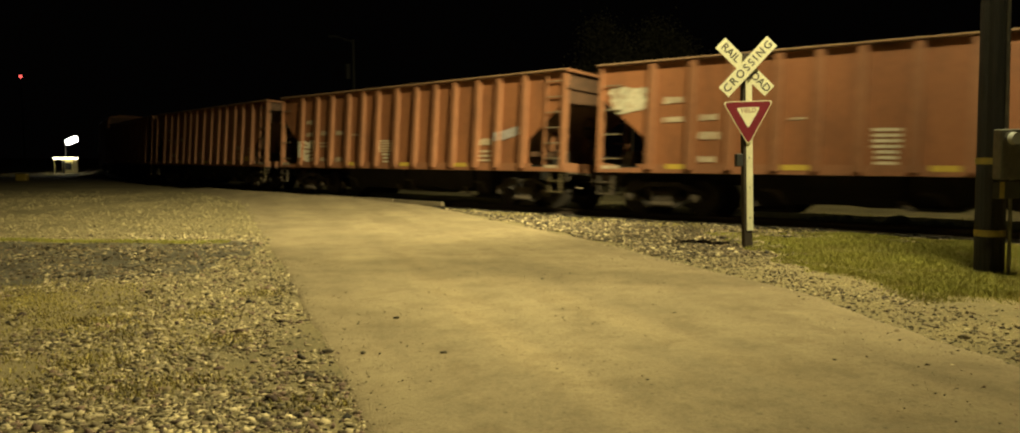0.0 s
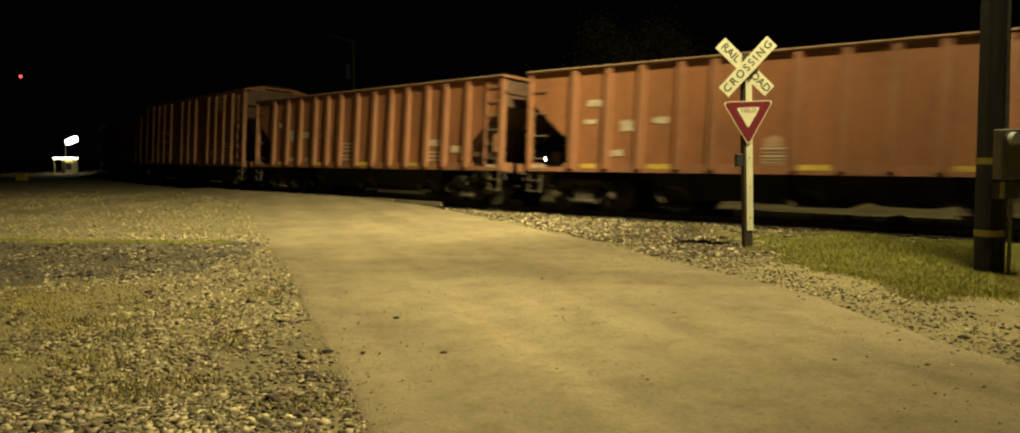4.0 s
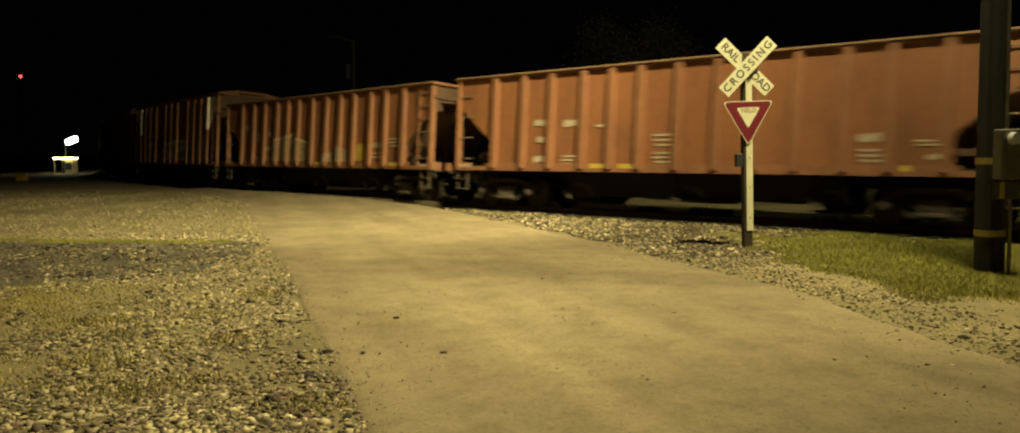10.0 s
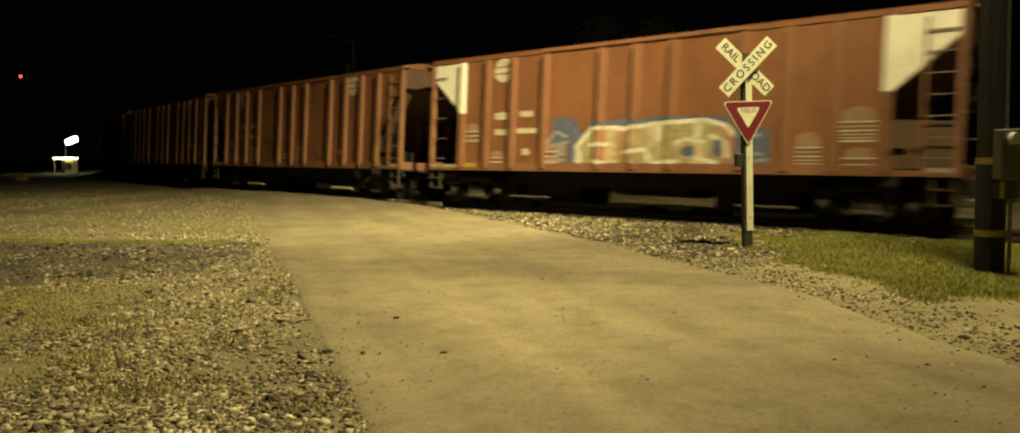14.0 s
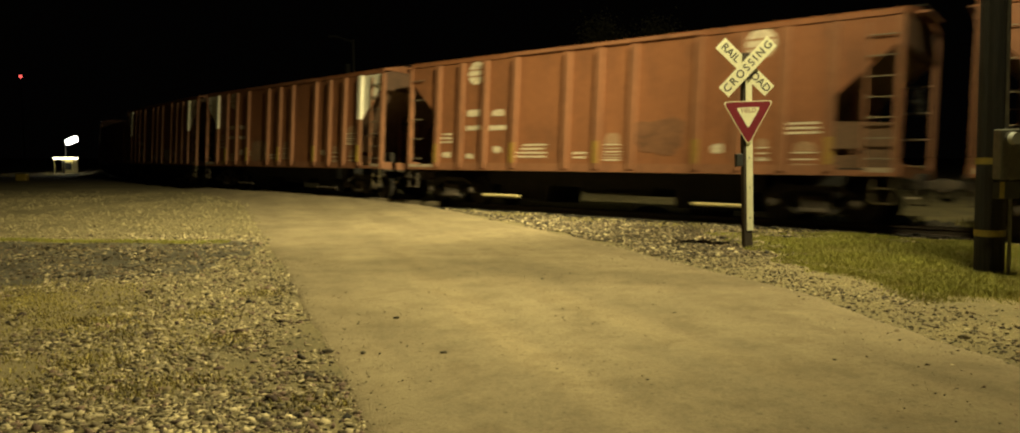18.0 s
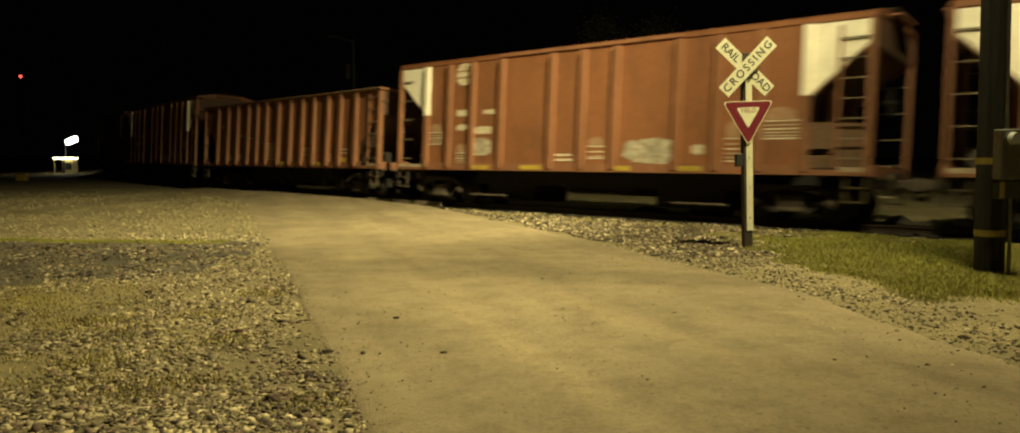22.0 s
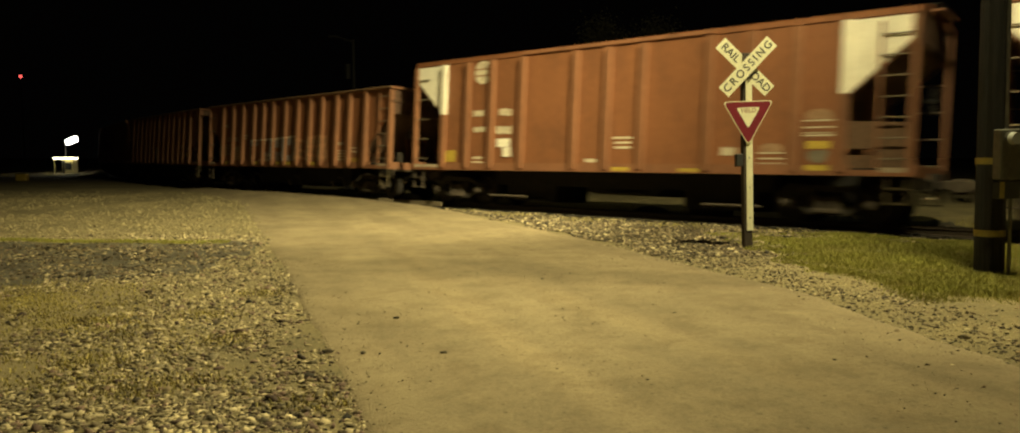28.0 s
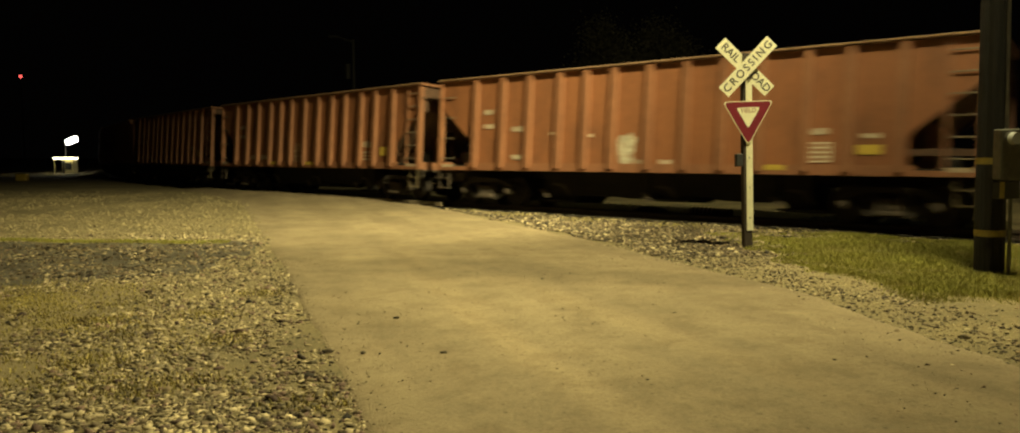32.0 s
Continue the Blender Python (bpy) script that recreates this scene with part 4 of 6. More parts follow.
def brake_wheel(car, x, y, z):
    """A spoked hand wheel on the end of the car."""
    bm = B()
    n, m = 20, 6
    rings = []
    for k in range(n):
        a = k / n * 6.2832
        rings.append([bm.verts.new((x + 0.022 * math.sin(q / m * 6.2832), y + (0.28 + 0.022 * math.cos(q / m * 6.2832)) * math.cos(a), z + (0.28 + 0.022 * math.cos(q / m * 6.2832)) * math.sin(a))) for q in range(m)])
    for k in range(n):
        r, t = rings[k], rings[(k + 1) % n]
        for q in range(m):
            bm.faces.new((r[q], t[q], t[(q + 1) % m], r[(q + 1) % m]))
    wheel = part("brake_wheel", bm, GRIME, car, "round spoked hand-brake wheel")
    for k in range(4):
        a = k * 1.5708
        part("spoke", cyl(B(), (x - 0.03, y + 0.05 * math.cos(a), z + 0.05 * math.sin(a)), (x, y + 0.27 * math.cos(a), z + 0.27 * math.sin(a)), 0.014, n=6), GRIME, wheel)
    part("hub", cyl(B(), (x - 0.15, y, z), (x + 0.02, y, z), 0.05, n=8), GRIME, wheel)


def running_gear(car, mat):
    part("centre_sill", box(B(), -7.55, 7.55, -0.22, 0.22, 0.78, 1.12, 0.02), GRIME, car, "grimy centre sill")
    for sd in (-1, 1):
        y = 1.5 * sd
        bm = box(B(), -6.12, 6.12, min(y, y + 0.06 * sd), max(y, y + 0.06 * sd), SILL - 0.02, SILL + 0.17)
        for e in (-1, 1):
            box(bm, min(e * 6.121, e * HALF_L), max(e * 6.121, e * HALF_L), min(y, y + 0.06 * sd), max(y, y + 0.06 * sd), SILL - 0.02, SILL + 0.07)
        box(bm, -HALF_L, HALF_L, min(y - 0.1 * sd, y + 0.09 * sd), max(y - 0.1 * sd, y + 0.09 * sd), SILL - 0.05, SILL - 0.021)
        part("side_sill", bm, mat, car)
    for e in (-1, 1):
        truck(car, 5.6 * e)
        bm = box(B(), min(e * 7.4, e * 7.95), max(e * 7.4, e * 7.95), -0.11, 0.11, 0.78, 0.98, 0.03)
        box(bm, min(e * 7.75, e * 8.0), max(e * 7.75, e * 8.0), -0.17, 0.17, 0.70, 1.02, 0.05)
        part("coupler", bm, TRUCKS, car, "heavy steel coupler")
        part("end_sill", box(B(), min(e * 7.2, e * 7.36), max(e * 7.2, e * 7.36), -1.5, 1.5, 1.0, 1.25, 0.01), mat, car)
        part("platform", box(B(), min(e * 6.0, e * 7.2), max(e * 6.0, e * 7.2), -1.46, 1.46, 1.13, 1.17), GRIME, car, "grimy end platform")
        cyl_b = cyl(B(), (e * 7.5, 0.35, 1.0), (e * 7.8, 0.45, 0.55), 0.028, n=8)
        cyl(cyl_b, (e * 7.8, 0.45, 0.55), (e * 8.0, 0.2, 0.62), 0.028, n=8)
        rod = cyl(B(), (e * 7.42, -1.45, 0.98), (e * 7.46, -0.2, 0.94), 0.018, n=6)
        cyl(rod, (e * 7.42, -1.45, 0.98), (e * 7.46, -1.47, 0.74), 0.018, n=6)
        part("uncoupling_lever", rod, TRUCKS, car, "dusty bent uncoupling lever")
        part("striker", box(B(), min(e * 7.36, e * 7.46), max(e * 7.36, e * 7.46), -0.3, 0.3, 0.66, 1.1, 0.03), TRUCKS, car, "cast striker round the coupler")
        part("air_hose", cyl_b, GRIME, car, "black rubber air hose")
        if e > 0:
            # pale bar at the lever's handle: its glint is put into the colour
            part("hose_coupling", box(B(), 7.42, 7.62, -1.04, -0.98, 0.565, 0.60, 0.01), LETTER, car, "pale end of the uncoupling lever, glint in its colour")
        for sd in (-1, 1):
            bm = B()
            for dx in (-0.2, 0.2):
                box(bm, e * 7.05 + dx - 0.02, e * 7.05 + dx + 0.02, sd * 1.52 - 0.02, sd * 1.52 + 0.02, 0.42, 1.06)
            for zz in (0.44, 0.74):
                box(bm, e * 7.05 - 0.22, e * 7.05 + 0.22, sd * 1.52 - 0.06, sd * 1.52 + 0.06, zz, zz + 0.03)
            part("sill_step", bm, STEPS if e > 0 else TRUCKS, car, "dusty steel stirrup step")
    part("air_reservoir", cyl(B(), (-6.75, -0.95, 1.39), (-6.75, 0.1, 1.39), 0.2, n=16), TRUCKS, car, "dusty air reservoir on the end platform")
    part("brake_valve", box(B(), 6.4, 6.75, -0.95, -0.55, 1.18, 1.62, 0.05), FRAMES, car, "dark brake valve on the end platform")
    part("brake_pipe", cyl(B(), (0.9, 0.55, 0.86), (2.4, 0.55, 0.86), 0.05, n=8), GRIME, car)
    part("brake_cylinder", cyl(B(), (-2.6, -0.6, 0.84), (-1.9, -0.6, 0.84), 0.17, n=14), GRIME, car)


def slope_sheets(car, top, floor_x, zlow, mat):
    for e in (-1, 1):
        a = [(e * 7.15, top), (e * floor_x, zlow), (e * floor_x, zlow + 0.06), (e * 7.15, top + 0.07)]
        part("slope_sheet", prism_xz(B(), a, -1.46, 1.46), SLOPE, car, "sloping end sheet over the truck")
        for y in (-0.75, 0.0, 0.75):
            bm = box(B(), min(e * 6.2, e * 6.3), max(e * 6.2, e * 6.3), y - 0.04, y + 0.04, 1.17, zlow + (top - zlow) * 0.62)
            part("end_strut", bm, mat, car)


def bays(car, xs, mat, outline):
    """Discharge hoppers below the sill; outline: the lower edge of one from end to end."""
    low = min(z for _, z in outline)
    for x in xs:
        bm = prism_xz(B(), [(x + outline[0][0], SILL)] + [(x + a, b) for a, b in outline] + [(x + outline[-1][0], SILL)], -0.8, 0.8)
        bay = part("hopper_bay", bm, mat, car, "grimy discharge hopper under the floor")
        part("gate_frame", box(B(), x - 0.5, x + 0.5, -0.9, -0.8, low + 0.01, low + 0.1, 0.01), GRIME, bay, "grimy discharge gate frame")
        part("gate_shaft", cyl(B(), (x - 0.6, -0.94, low + 0.06), (x + 0.6, -0.94, low + 0.06), 0.025, n=8), GRIME, bay)


def gate_latch(car, x):
    """A bent dusty lever and its hook beside a discharge gate."""
    part("gate_hook", prism_xz(B(), [(x - 0.10, 0.50), (x + 0.02, 0.52), (x + 0.18, 0.38), (x + 0.2, 0.28), (x + 0.1, 0.30)], -1.24, -1.19), TRUCKS, car, "dusty gate hook")
    part("gate_latch", prism_xz(B(), [(x + 0.30, 0.70), (x + 0.66, 0.68), (x + 0.9, 0.36), (x + 0.82, 0.36), (x + 0.6, 0.6), (x + 0.30, 0.64)], -1.16, -1.12), LEVER, car, "bent gate lever")


def open_hopper(at):
    car = thing("open_hopper_car", "oxide-brown open-top hopper car with ribbed steel sides", "freight car", group="cars of the train", at=at)
    top = 3.78
    for sd in (-1, 1):
        y0, y1 = sorted((1.46 * sd, 1.5 * sd))
        part("side_panel", prism_xz(B(), side_outline(top - 0.06, 2.92, 1.9, 5.97), y0, y1), BROWN, car, "oxide-brown steel side sheet")
        ya, yb = sorted((1.34 * sd, 1.635 * sd))
        bm = box(B(), -HALF_L - 0.06, HALF_L + 0.06, ya, yb, top - 0.055, top, 0.012)
        part("top_chord", bm, CHORD, car, "dusty overhanging top chord")
        for x in OPEN_RIBS:
            poly = [(1.5 * sd, SILL + 0.03), (1.645 * sd, SILL + 0.03), (1.60 * sd, top - 0.06), (1.5 * sd, top - 0.06)]
            part("rib", prism_yz(B(), poly, x - 0.085, x + 0.085), BROWN_B, car)
        for e in (-1, 1):
            part("corner_post", box(B(), min(e * (7.21 if e * sd < 0 else 7.24), e * 7.32), max(e * (7.21 if e * sd < 0 else 7.24), e * 7.32), min(1.4 * sd, 1.58 * sd), max(1.4 * sd, 1.58 * sd), SILL, top - 0.09), BROWN_B, car)
            ladder(car, e, sd, SILL + 0.3, 3.6)
    for e in (-1, 1):
        a, b = sorted((e * 7.24, e * 7.3))
        part("end_panel", box(B(), a, b, -1.5, 1.5, 2.88, top - 0.05), ENDS, car, "upper end sheet")
        a, b = sorted((e * 7.2, e * 7.4))
        part("end_chord", box(B(), a, b, -1.6, 1.6, top - 0.085, top - 0.003, 0.012), BROWN_B, car)
        a, b = sorted((e * 7.3, e * 7.36))
        part("end_rib", box(B(), a, b, -1.5, 1.5, 3.26, 3.34), ENDS, car)
    slope_sheets(car, 2.86, 5.2, 1.25, BROWN_B)
    part("floor", box(B(), -5.2, 5.2, -1.45, 1.45, 1.22, 1.3), GRIME, car, "grimy hopper floor")
    part("crosstie", box(B(), -0.08, 0.08, -1.45, 1.45, 2.7, 2.86), BROWN, car)
    bays(car, (-3.05,), GRIME, [(-0.55, 0.5), (-0.3, 0.16), (0.3, 0.16), (0.55, 0.36), (0.75, 0.38), (1.75, 0.38), (2.2, 0.34), (2.8, 0.36)])
    bays(car, (0.35,), GRIME, [(-0.55, 0.34), (-0.3, 0.30), (0.3, 0.30), (0.55, 0.40), (0.75, 0.46), (1.05, 0.47), (1.4, 0.38), (2.2, 0.37), (2.75, 0.52)])
    bays(car, (3.75,), GRIME, [(-0.55, 0.5), (-0.3, 0.19), (0.12, 0.17)])
    for x in (-3.4, -0.15, 3.2):
        gate_latch(car, x)
    # brace in the dimmed paint: shade of the corner opening as colour
    part("corner_brace", box(B(), 6.0, 7.2, -1.43, -1.39, 1.42, 1.56, 0.01), ENDS, car, "brace across the corner opening, darkened as in shade")
    brake_wheel(car, 7.44, -0.55, 2.25)
    running_gear(car, BROWN_B)
    return car


def covered_hopper(at):
    car = thing("covered_hopper_car", "tall oxide-brown covered hopper car with ribbed sides", "freight car", group="cars of the train", at=at)
    top = 4.42
    for sd in (-1, 1):
        y0, y1 = sorted((1.47 * sd, 1.51 * sd))
        part("side_panel", prism_xz(B(), side_outline(top - 0.02, 3.78, 2.68, 5.95), y0, y1), BROWN, car, "oxide-brown steel side sheet")
        ya, yb = sorted((1.48 * sd, 1.535 * sd))
        part("top_chord", box(B(), -HALF_L, HALF_L, ya, yb, top - 0.16, top, 0.015), BROWN, car)
        ya, yb = sorted((1.5 * sd, 1.56 * sd))
        part("middle_chord", box(B(), -2.95, 2.95, ya, yb, top - 0.13, top - 0.03, 0.012), BROWN_B, car)
        for x in TALL_RIBS:
            poly = [(1.51 * sd, SILL + 0.03), (1.615 * sd, SILL + 0.03), (1.615 * sd, top - 0.17), (1.51 * sd, top - 0.17)]
            part("rib", prism_yz(B(), poly, x - 0.085, x + 0.085), BROWN_B, car)
        for e in (-1, 1):
            part("corner_post", box(B(), min(e * (7.21 if e * sd < 0 else 7.24), e * 7.32), max(e * (7.21 if e * sd < 0 else 7.24), e * 7.32), min(1.42 * sd, 1.57 * sd), max(1.42 * sd, 1.57 * sd), SILL, top - 0.17), BROWN_B, car)
            ladder(car, e, sd, SILL + 0.3, 4.1)
    for e in (-1, 1):
        a, b = sorted((e * 7.24, e * 7.3))
        poly = [(-1.5, 3.7), (1.5, 3.7), (1.5, 4.26), (0.75, 4.48), (-0.75, 4.48), (-1.5, 4.26)]
        part("end_panel", prism_yz(B(), poly, a, b), ENDS, car, "upper end sheet under the roof")
        a, b = sorted((e * 7.3, e * 7.52))
        part("end_walkway", box(B(), a, b, -0.6, 0.6, 4.46, 4.5), BROWN_B, car, "narrow roof walkway bracket")
    roof = [(-1.55, top - 0.01), (-0.75, top + 0.16), (0.75, top + 0.16), (1.55, top - 0.01), (1.5, top - 0.06), (-1.5, top - 0.06)]
    part("roof", prism_yz(B(), roof, -HALF_L, HALF_L), BROWN, car, "shallow pitched steel roof")
    part("running_board", box(B(), -7.4, 7.4, -0.5, 0.5, top + 0.2, top + 0.23), GRIME, car, "roof running board")
    slope_sheets(car, 3.70, 4.9, 1.68, BROWN_B)
    bays(car, (-2.95, 2.95), GRIME, [(-0.95, 0.2), (-0.85, 0.15), (0.85, 0.15), (0.95, 0.6)])
    bays(car, (0.25,), GRIME, [(-1.2, 0.5), (-0.9, 0.44), (0.9, 0.42), (1.1, 0.6)])
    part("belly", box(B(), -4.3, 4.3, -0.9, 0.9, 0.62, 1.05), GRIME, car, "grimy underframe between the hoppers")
    plate_xz = [(6.0, 1.14), (7.2, 1.14), (7.2, 2.1), (6.0, 2.16), (6.0, 1.58), (6.68, 1.58), (6.68, 1.44), (6.0, 1.44)]
    part("bolster_plate", prism_xz(B(), plate_xz, -1.43, -1.39), SLOPE, car, "dusty slotted plate in the corner opening")
    brake_wheel(car, 7.44, -0.55, 2.6)
    running_gear(car, BROWN_B)
    return car


# ---- markings on the near sides ----
def plate(car, name, x, z, w, h, mat, label="", y=-1.512):
    part(name, box(B(), x - w / 2, x + w / 2, y - 0.004, y, z - h / 2, z + h / 2), mat, car, label)


def lettering(car, x, z, w, h, rows, mat=None):
    """Unreadable lettering: each line is one plain bar with a broken upper and lower edge."""
    rng = random.Random(int(x * 100) + rows)
    x0, t = x - w / 2, h / rows
    for k in range(rows):
        ww = w * rng.uniform(0.75, 1.0)
        xs, zz = x0 + (w - ww) * rng.random(), z + h / 2 - (k + 0.5) * t
        n = max(3, int(ww / 0.055))
        half = t * (0.42 if rows == 1 else 0.30)
        top = [(xs + ww * q / n, zz + half * rng.uniform(0.55, 1.0)) for q in range(n + 1)]
        foot = [(xs + ww * q / n, zz - half * rng.uniform(0.55, 1.0)) for q in range(n + 1)]
        part("lettering", prism_xz(B(), top + foot[::-1], -1.517, -1.513), mat or (LETTER_WHITE if "covered" in car.name else LETTER), car, "weathered white lettering")


def stencil(car, x, z, w, h):
    """A worn round-topped data stencil over a few bright ruled lines."""
    top, mid = z + h / 2, z + h * 0.06
    arc = [(x + w * 0.42 * math.cos(k / 10 * math.pi), mid + 0.03 + (top - mid - 0.03) * (0.45 + 0.55 * math.sin(k / 10 * math.pi))) for k in range(11)]
    part("stencil", prism_xz(B(), [(x - w * 0.42, mid + 0.03), (x + w * 0.42, mid + 0.03)] + arc, -1.516, -1.513), FADED, car, "faded round-topped stencil")
    for k, q in enumerate((0.0, 0.24, 0.46, 0.66, 0.84, 1.0)):
        zz = mid - (mid - z + h / 2) * q
        if k not in (1, 3) or h > 0.6:
            part("lettering", box(B(), x - w / 2, x + w / 2, -1.5175, -1.5135, zz - 0.016, zz + 0.016), LETTER_WHITE if k in (0, 2, 5) else LETTER, car, "ruled white line of lettering")


def grid_stencil(car, x, z, w, h):
    """A pale data block: a worn ground under thin bright ruled lines with a line at each side."""
    block = part("stencil", box(B(), x - w / 2, x + w / 2, -1.516, -1.513, z - h / 2, z + h / 2), FADED, car, "pale worn data block")
    for k in range(5):
        zz = z - h / 2 + h * k / 4
        part("lettering", box(B(), x - w / 2, x + w / 2, -1.5185, -1.5165, zz - 0.014, zz + 0.014), LETTER_WHITE, block, "ruled white line of lettering")
    for e in (-1, 1):
        part("lettering", box(B(), x + e * w / 2 - 0.014, x + e * w / 2 + 0.014, -1.5205, -1.5187, z - h / 2, z + h / 2), LETTER_WHITE, block, "white side line of the data block")


def shield(car, x, z, w, h):
    """A white sprayed shield with a notched top, drips at its foot and dim strokes across it."""
    rng = random.Random(9)
    half = [(0.0, 0.90), (0.2, 0.98), (0.5, 1.0), (0.52, 0.7), (0.44, 0.45), (0.32, 0.22), (0.2, 0.1), (0.12, 0.04)]
    pts = [(x + w * (u + rng.uniform(-0.015, 0.015)), z + h * (v + rng.uniform(-0.02, 0.02))) for u, v in half]
    pts += [(x - w * (u + rng.uniform(-0.015, 0.015)), z + h * (v + rng.uniform(-0.02, 0.02))) for u, v in half[:0:-1]]
    pts = [(a, max(b, SILL + 0.175)) for a, b in pts]
    ob = part("graffiti", prism_xz(B(), pts, -1.516, -1.513), SPRAY_BRIGHT, car, "white sprayed shield")
    on_ribs(car, x - w / 2, x + w / 2, lambda r: z + 0.3 * h, lambda r: z + 0.95 * h, SPRAY_BRIGHT, 1, ob)
    for u0, v0, u1, v1 in ((-0.34, 0.66, 0.3, 0.62), (-0.2, 0.45, 0.36, 0.5), (-0.42, 0.84, -0.1, 0.8), (0.1, 0.3, 0.3, 0.36)):
        dash(car, x + u0 * w, z + v0 * h, x + u1 * w, z + v1 * h, 0.055, FADED, 3, "dim stroke across a white shield")


def on_ribs(car, x0, x1, z0, z1, mat, layer, parent):
    """The same paint on the outer faces of the ribs between x0 and x1; z0 and z1 give the lower and upper edge at a place."""
    ribs, foot, head = rib_faces(car)
    for r in ribs:
        if x0 < r - 0.05 and r + 0.05 < x1:
            f0, f1 = (foot + (head - foot) * (q - SILL) / 2.6 - 0.002 - 0.0015 * layer for q in (z0(r), z1(r)))
            part("overspray", prism_yz(B(), [(f0, z0(r)), (f0 - 0.003, z0(r)), (f1 - 0.003, z1(r)), (f1, z1(r))], r - 0.084, r + 0.084), mat, parent)


def slab(car, x0, x1, z0, zl, zr, mat, layer, label, lean=0.0):
    """A sprayed block, zl high at its back and zr at its front, with slightly uneven edges."""
    rng = random.Random(int((x0 + 9) * 100 + layer))
    n = max(3, int((x1 - x0) / 0.12))
    up = [(x0 + lean + (x1 - x0) * k / n, zl + (zr - zl) * k / n + rng.uniform(-0.025, 0.025)) for k in range(n + 1)]
    low = [(x0 + (x1 - x0) * k / n, z0 + rng.uniform(0, 0.03)) for k in range(n + 1)]
    y = -1.513 - 0.0015 * layer
    ob = part("graffiti", prism_xz(B(), low + up[::-1], y - 0.0012, y), mat, car, label)
    on_ribs(car, x0, x1, lambda r: z0, lambda r: zl + (zr - zl) * (r - x0) / (x1 - x0), mat, layer, ob)


def dash(car, x0, z0, x1, z1, wide, mat, layer, label):
    """One straight sprayed stroke."""
    d = Vector((x1 - x0, z1 - z0)).normalized() * wide / 2
    y = -1.513 - 0.0015 * layer
    ends = [(x0 - d.y, z0 + d.x), (x0 - d.x, z0 - d.y), (x0 + d.y, z0 - d.x), (x1 + d.y, z1 - d.x), (x1 + d.x, z1 + d.y), (x1 - d.y, z1 + d.x)]
    ob = part("graffiti", prism_xz(B(), ends, y - 0.0012, y), mat, car, label)
    if abs(x1 - x0) > 0.3:
        on_ribs(car, x0, x1, lambda r: z0 + (z1 - z0) * (r - x0) / (x1 - x0) - wide / 2, lambda r: z0 + (z1 - z0) * (r - x0) / (x1 - x0) + wide / 2, mat, layer, ob)


def rib_reflectors(car, xs, mat):
    """Upright yellow tape on the feet of some ribs."""
    for x in xs:
        r = min(TALL_RIBS, key=lambda q: abs(q - x))
        part("reflector", box(B(), r - 0.083, r + 0.083, -1.6205, -1.617, 1.24, 1.82), mat, car, "upright yellow tape on a rib")


def disc(car, x, z, r):
    d = part("emblem", cyl(B(), (x, -1.513, z), (x, -1.518, z), r, n=28), LETTER_WHITE, car, "round white emblem")
    bm = box(B(), x - r * 0.92, x + r * 0.92, -1.521, -1.519, z - 0.12, z - 0.07)
    box(bm, x - r * 0.92, x + r * 0.92, -1.521, -1.519, z + 0.07, z + 0.12)
    box(bm, x - 0.02, x + 0.02, -1.521, -1.519, z + 0.115, z + r * 0.85)
    box(bm, x - 0.02, x + 0.02, -1.521, -1.519, z - r * 0.85, z - 0.115)
    part("emblem_cross", bm, FADED, d, "faded bands of the emblem")


def rib_faces(car):
    """Places, outer faces at the foot and at the top of the near side's ribs."""
    return (OPEN_RIBS, -1.645, -1.60) if "open" in car.name else (TALL_RIBS, -1.615, -1.615)


def blob(car, x, z, w, h, mat, seed, label, name="graffiti"):
    """A sprayed patch with an uneven outline, over the sheet and over the ribs in front of it."""
    rng = random.Random(seed)
    pts = []
    for k in range(44):
        a = k / 44 * 6.2832
        q = 1 + 0.09 * math.sin(3 * a + seed) + 0.06 * math.sin(7 * a + 2 * seed) + rng.uniform(-0.07, 0.07)
        c, s = math.cos(a), math.sin(a)
        pts.append((x + w / 2 * q * math.copysign(abs(c) ** 0.6, c), max(SILL + 0.16, z + h / 2 * q * math.copysign(abs(s) ** 0.6, s))))
    y = -1.513 - 0.0015 * (seed % 5)
    patch = part(name, prism_xz(B(), pts, y - 0.003, y), mat, car, label)
    ribs, foot, head = rib_faces(car)
    z0, z1 = max(SILL + 0.16, z - h * 0.47), z + h * 0.47
    for r in ribs:
        if abs(r - x) < w / 2 - 0.05:
            f0, f1 = (foot + (head - foot) * (q - SILL) / 2.6 - 0.002 - 0.0015 * (seed % 5) for q in (z0, z1))
            part("overspray", prism_yz(B(), [(f0, z0), (f0 - 0.003, z0), (f1 - 0.003, z1), (f1, z1)], r - 0.084, r + 0.084), mat, patch)


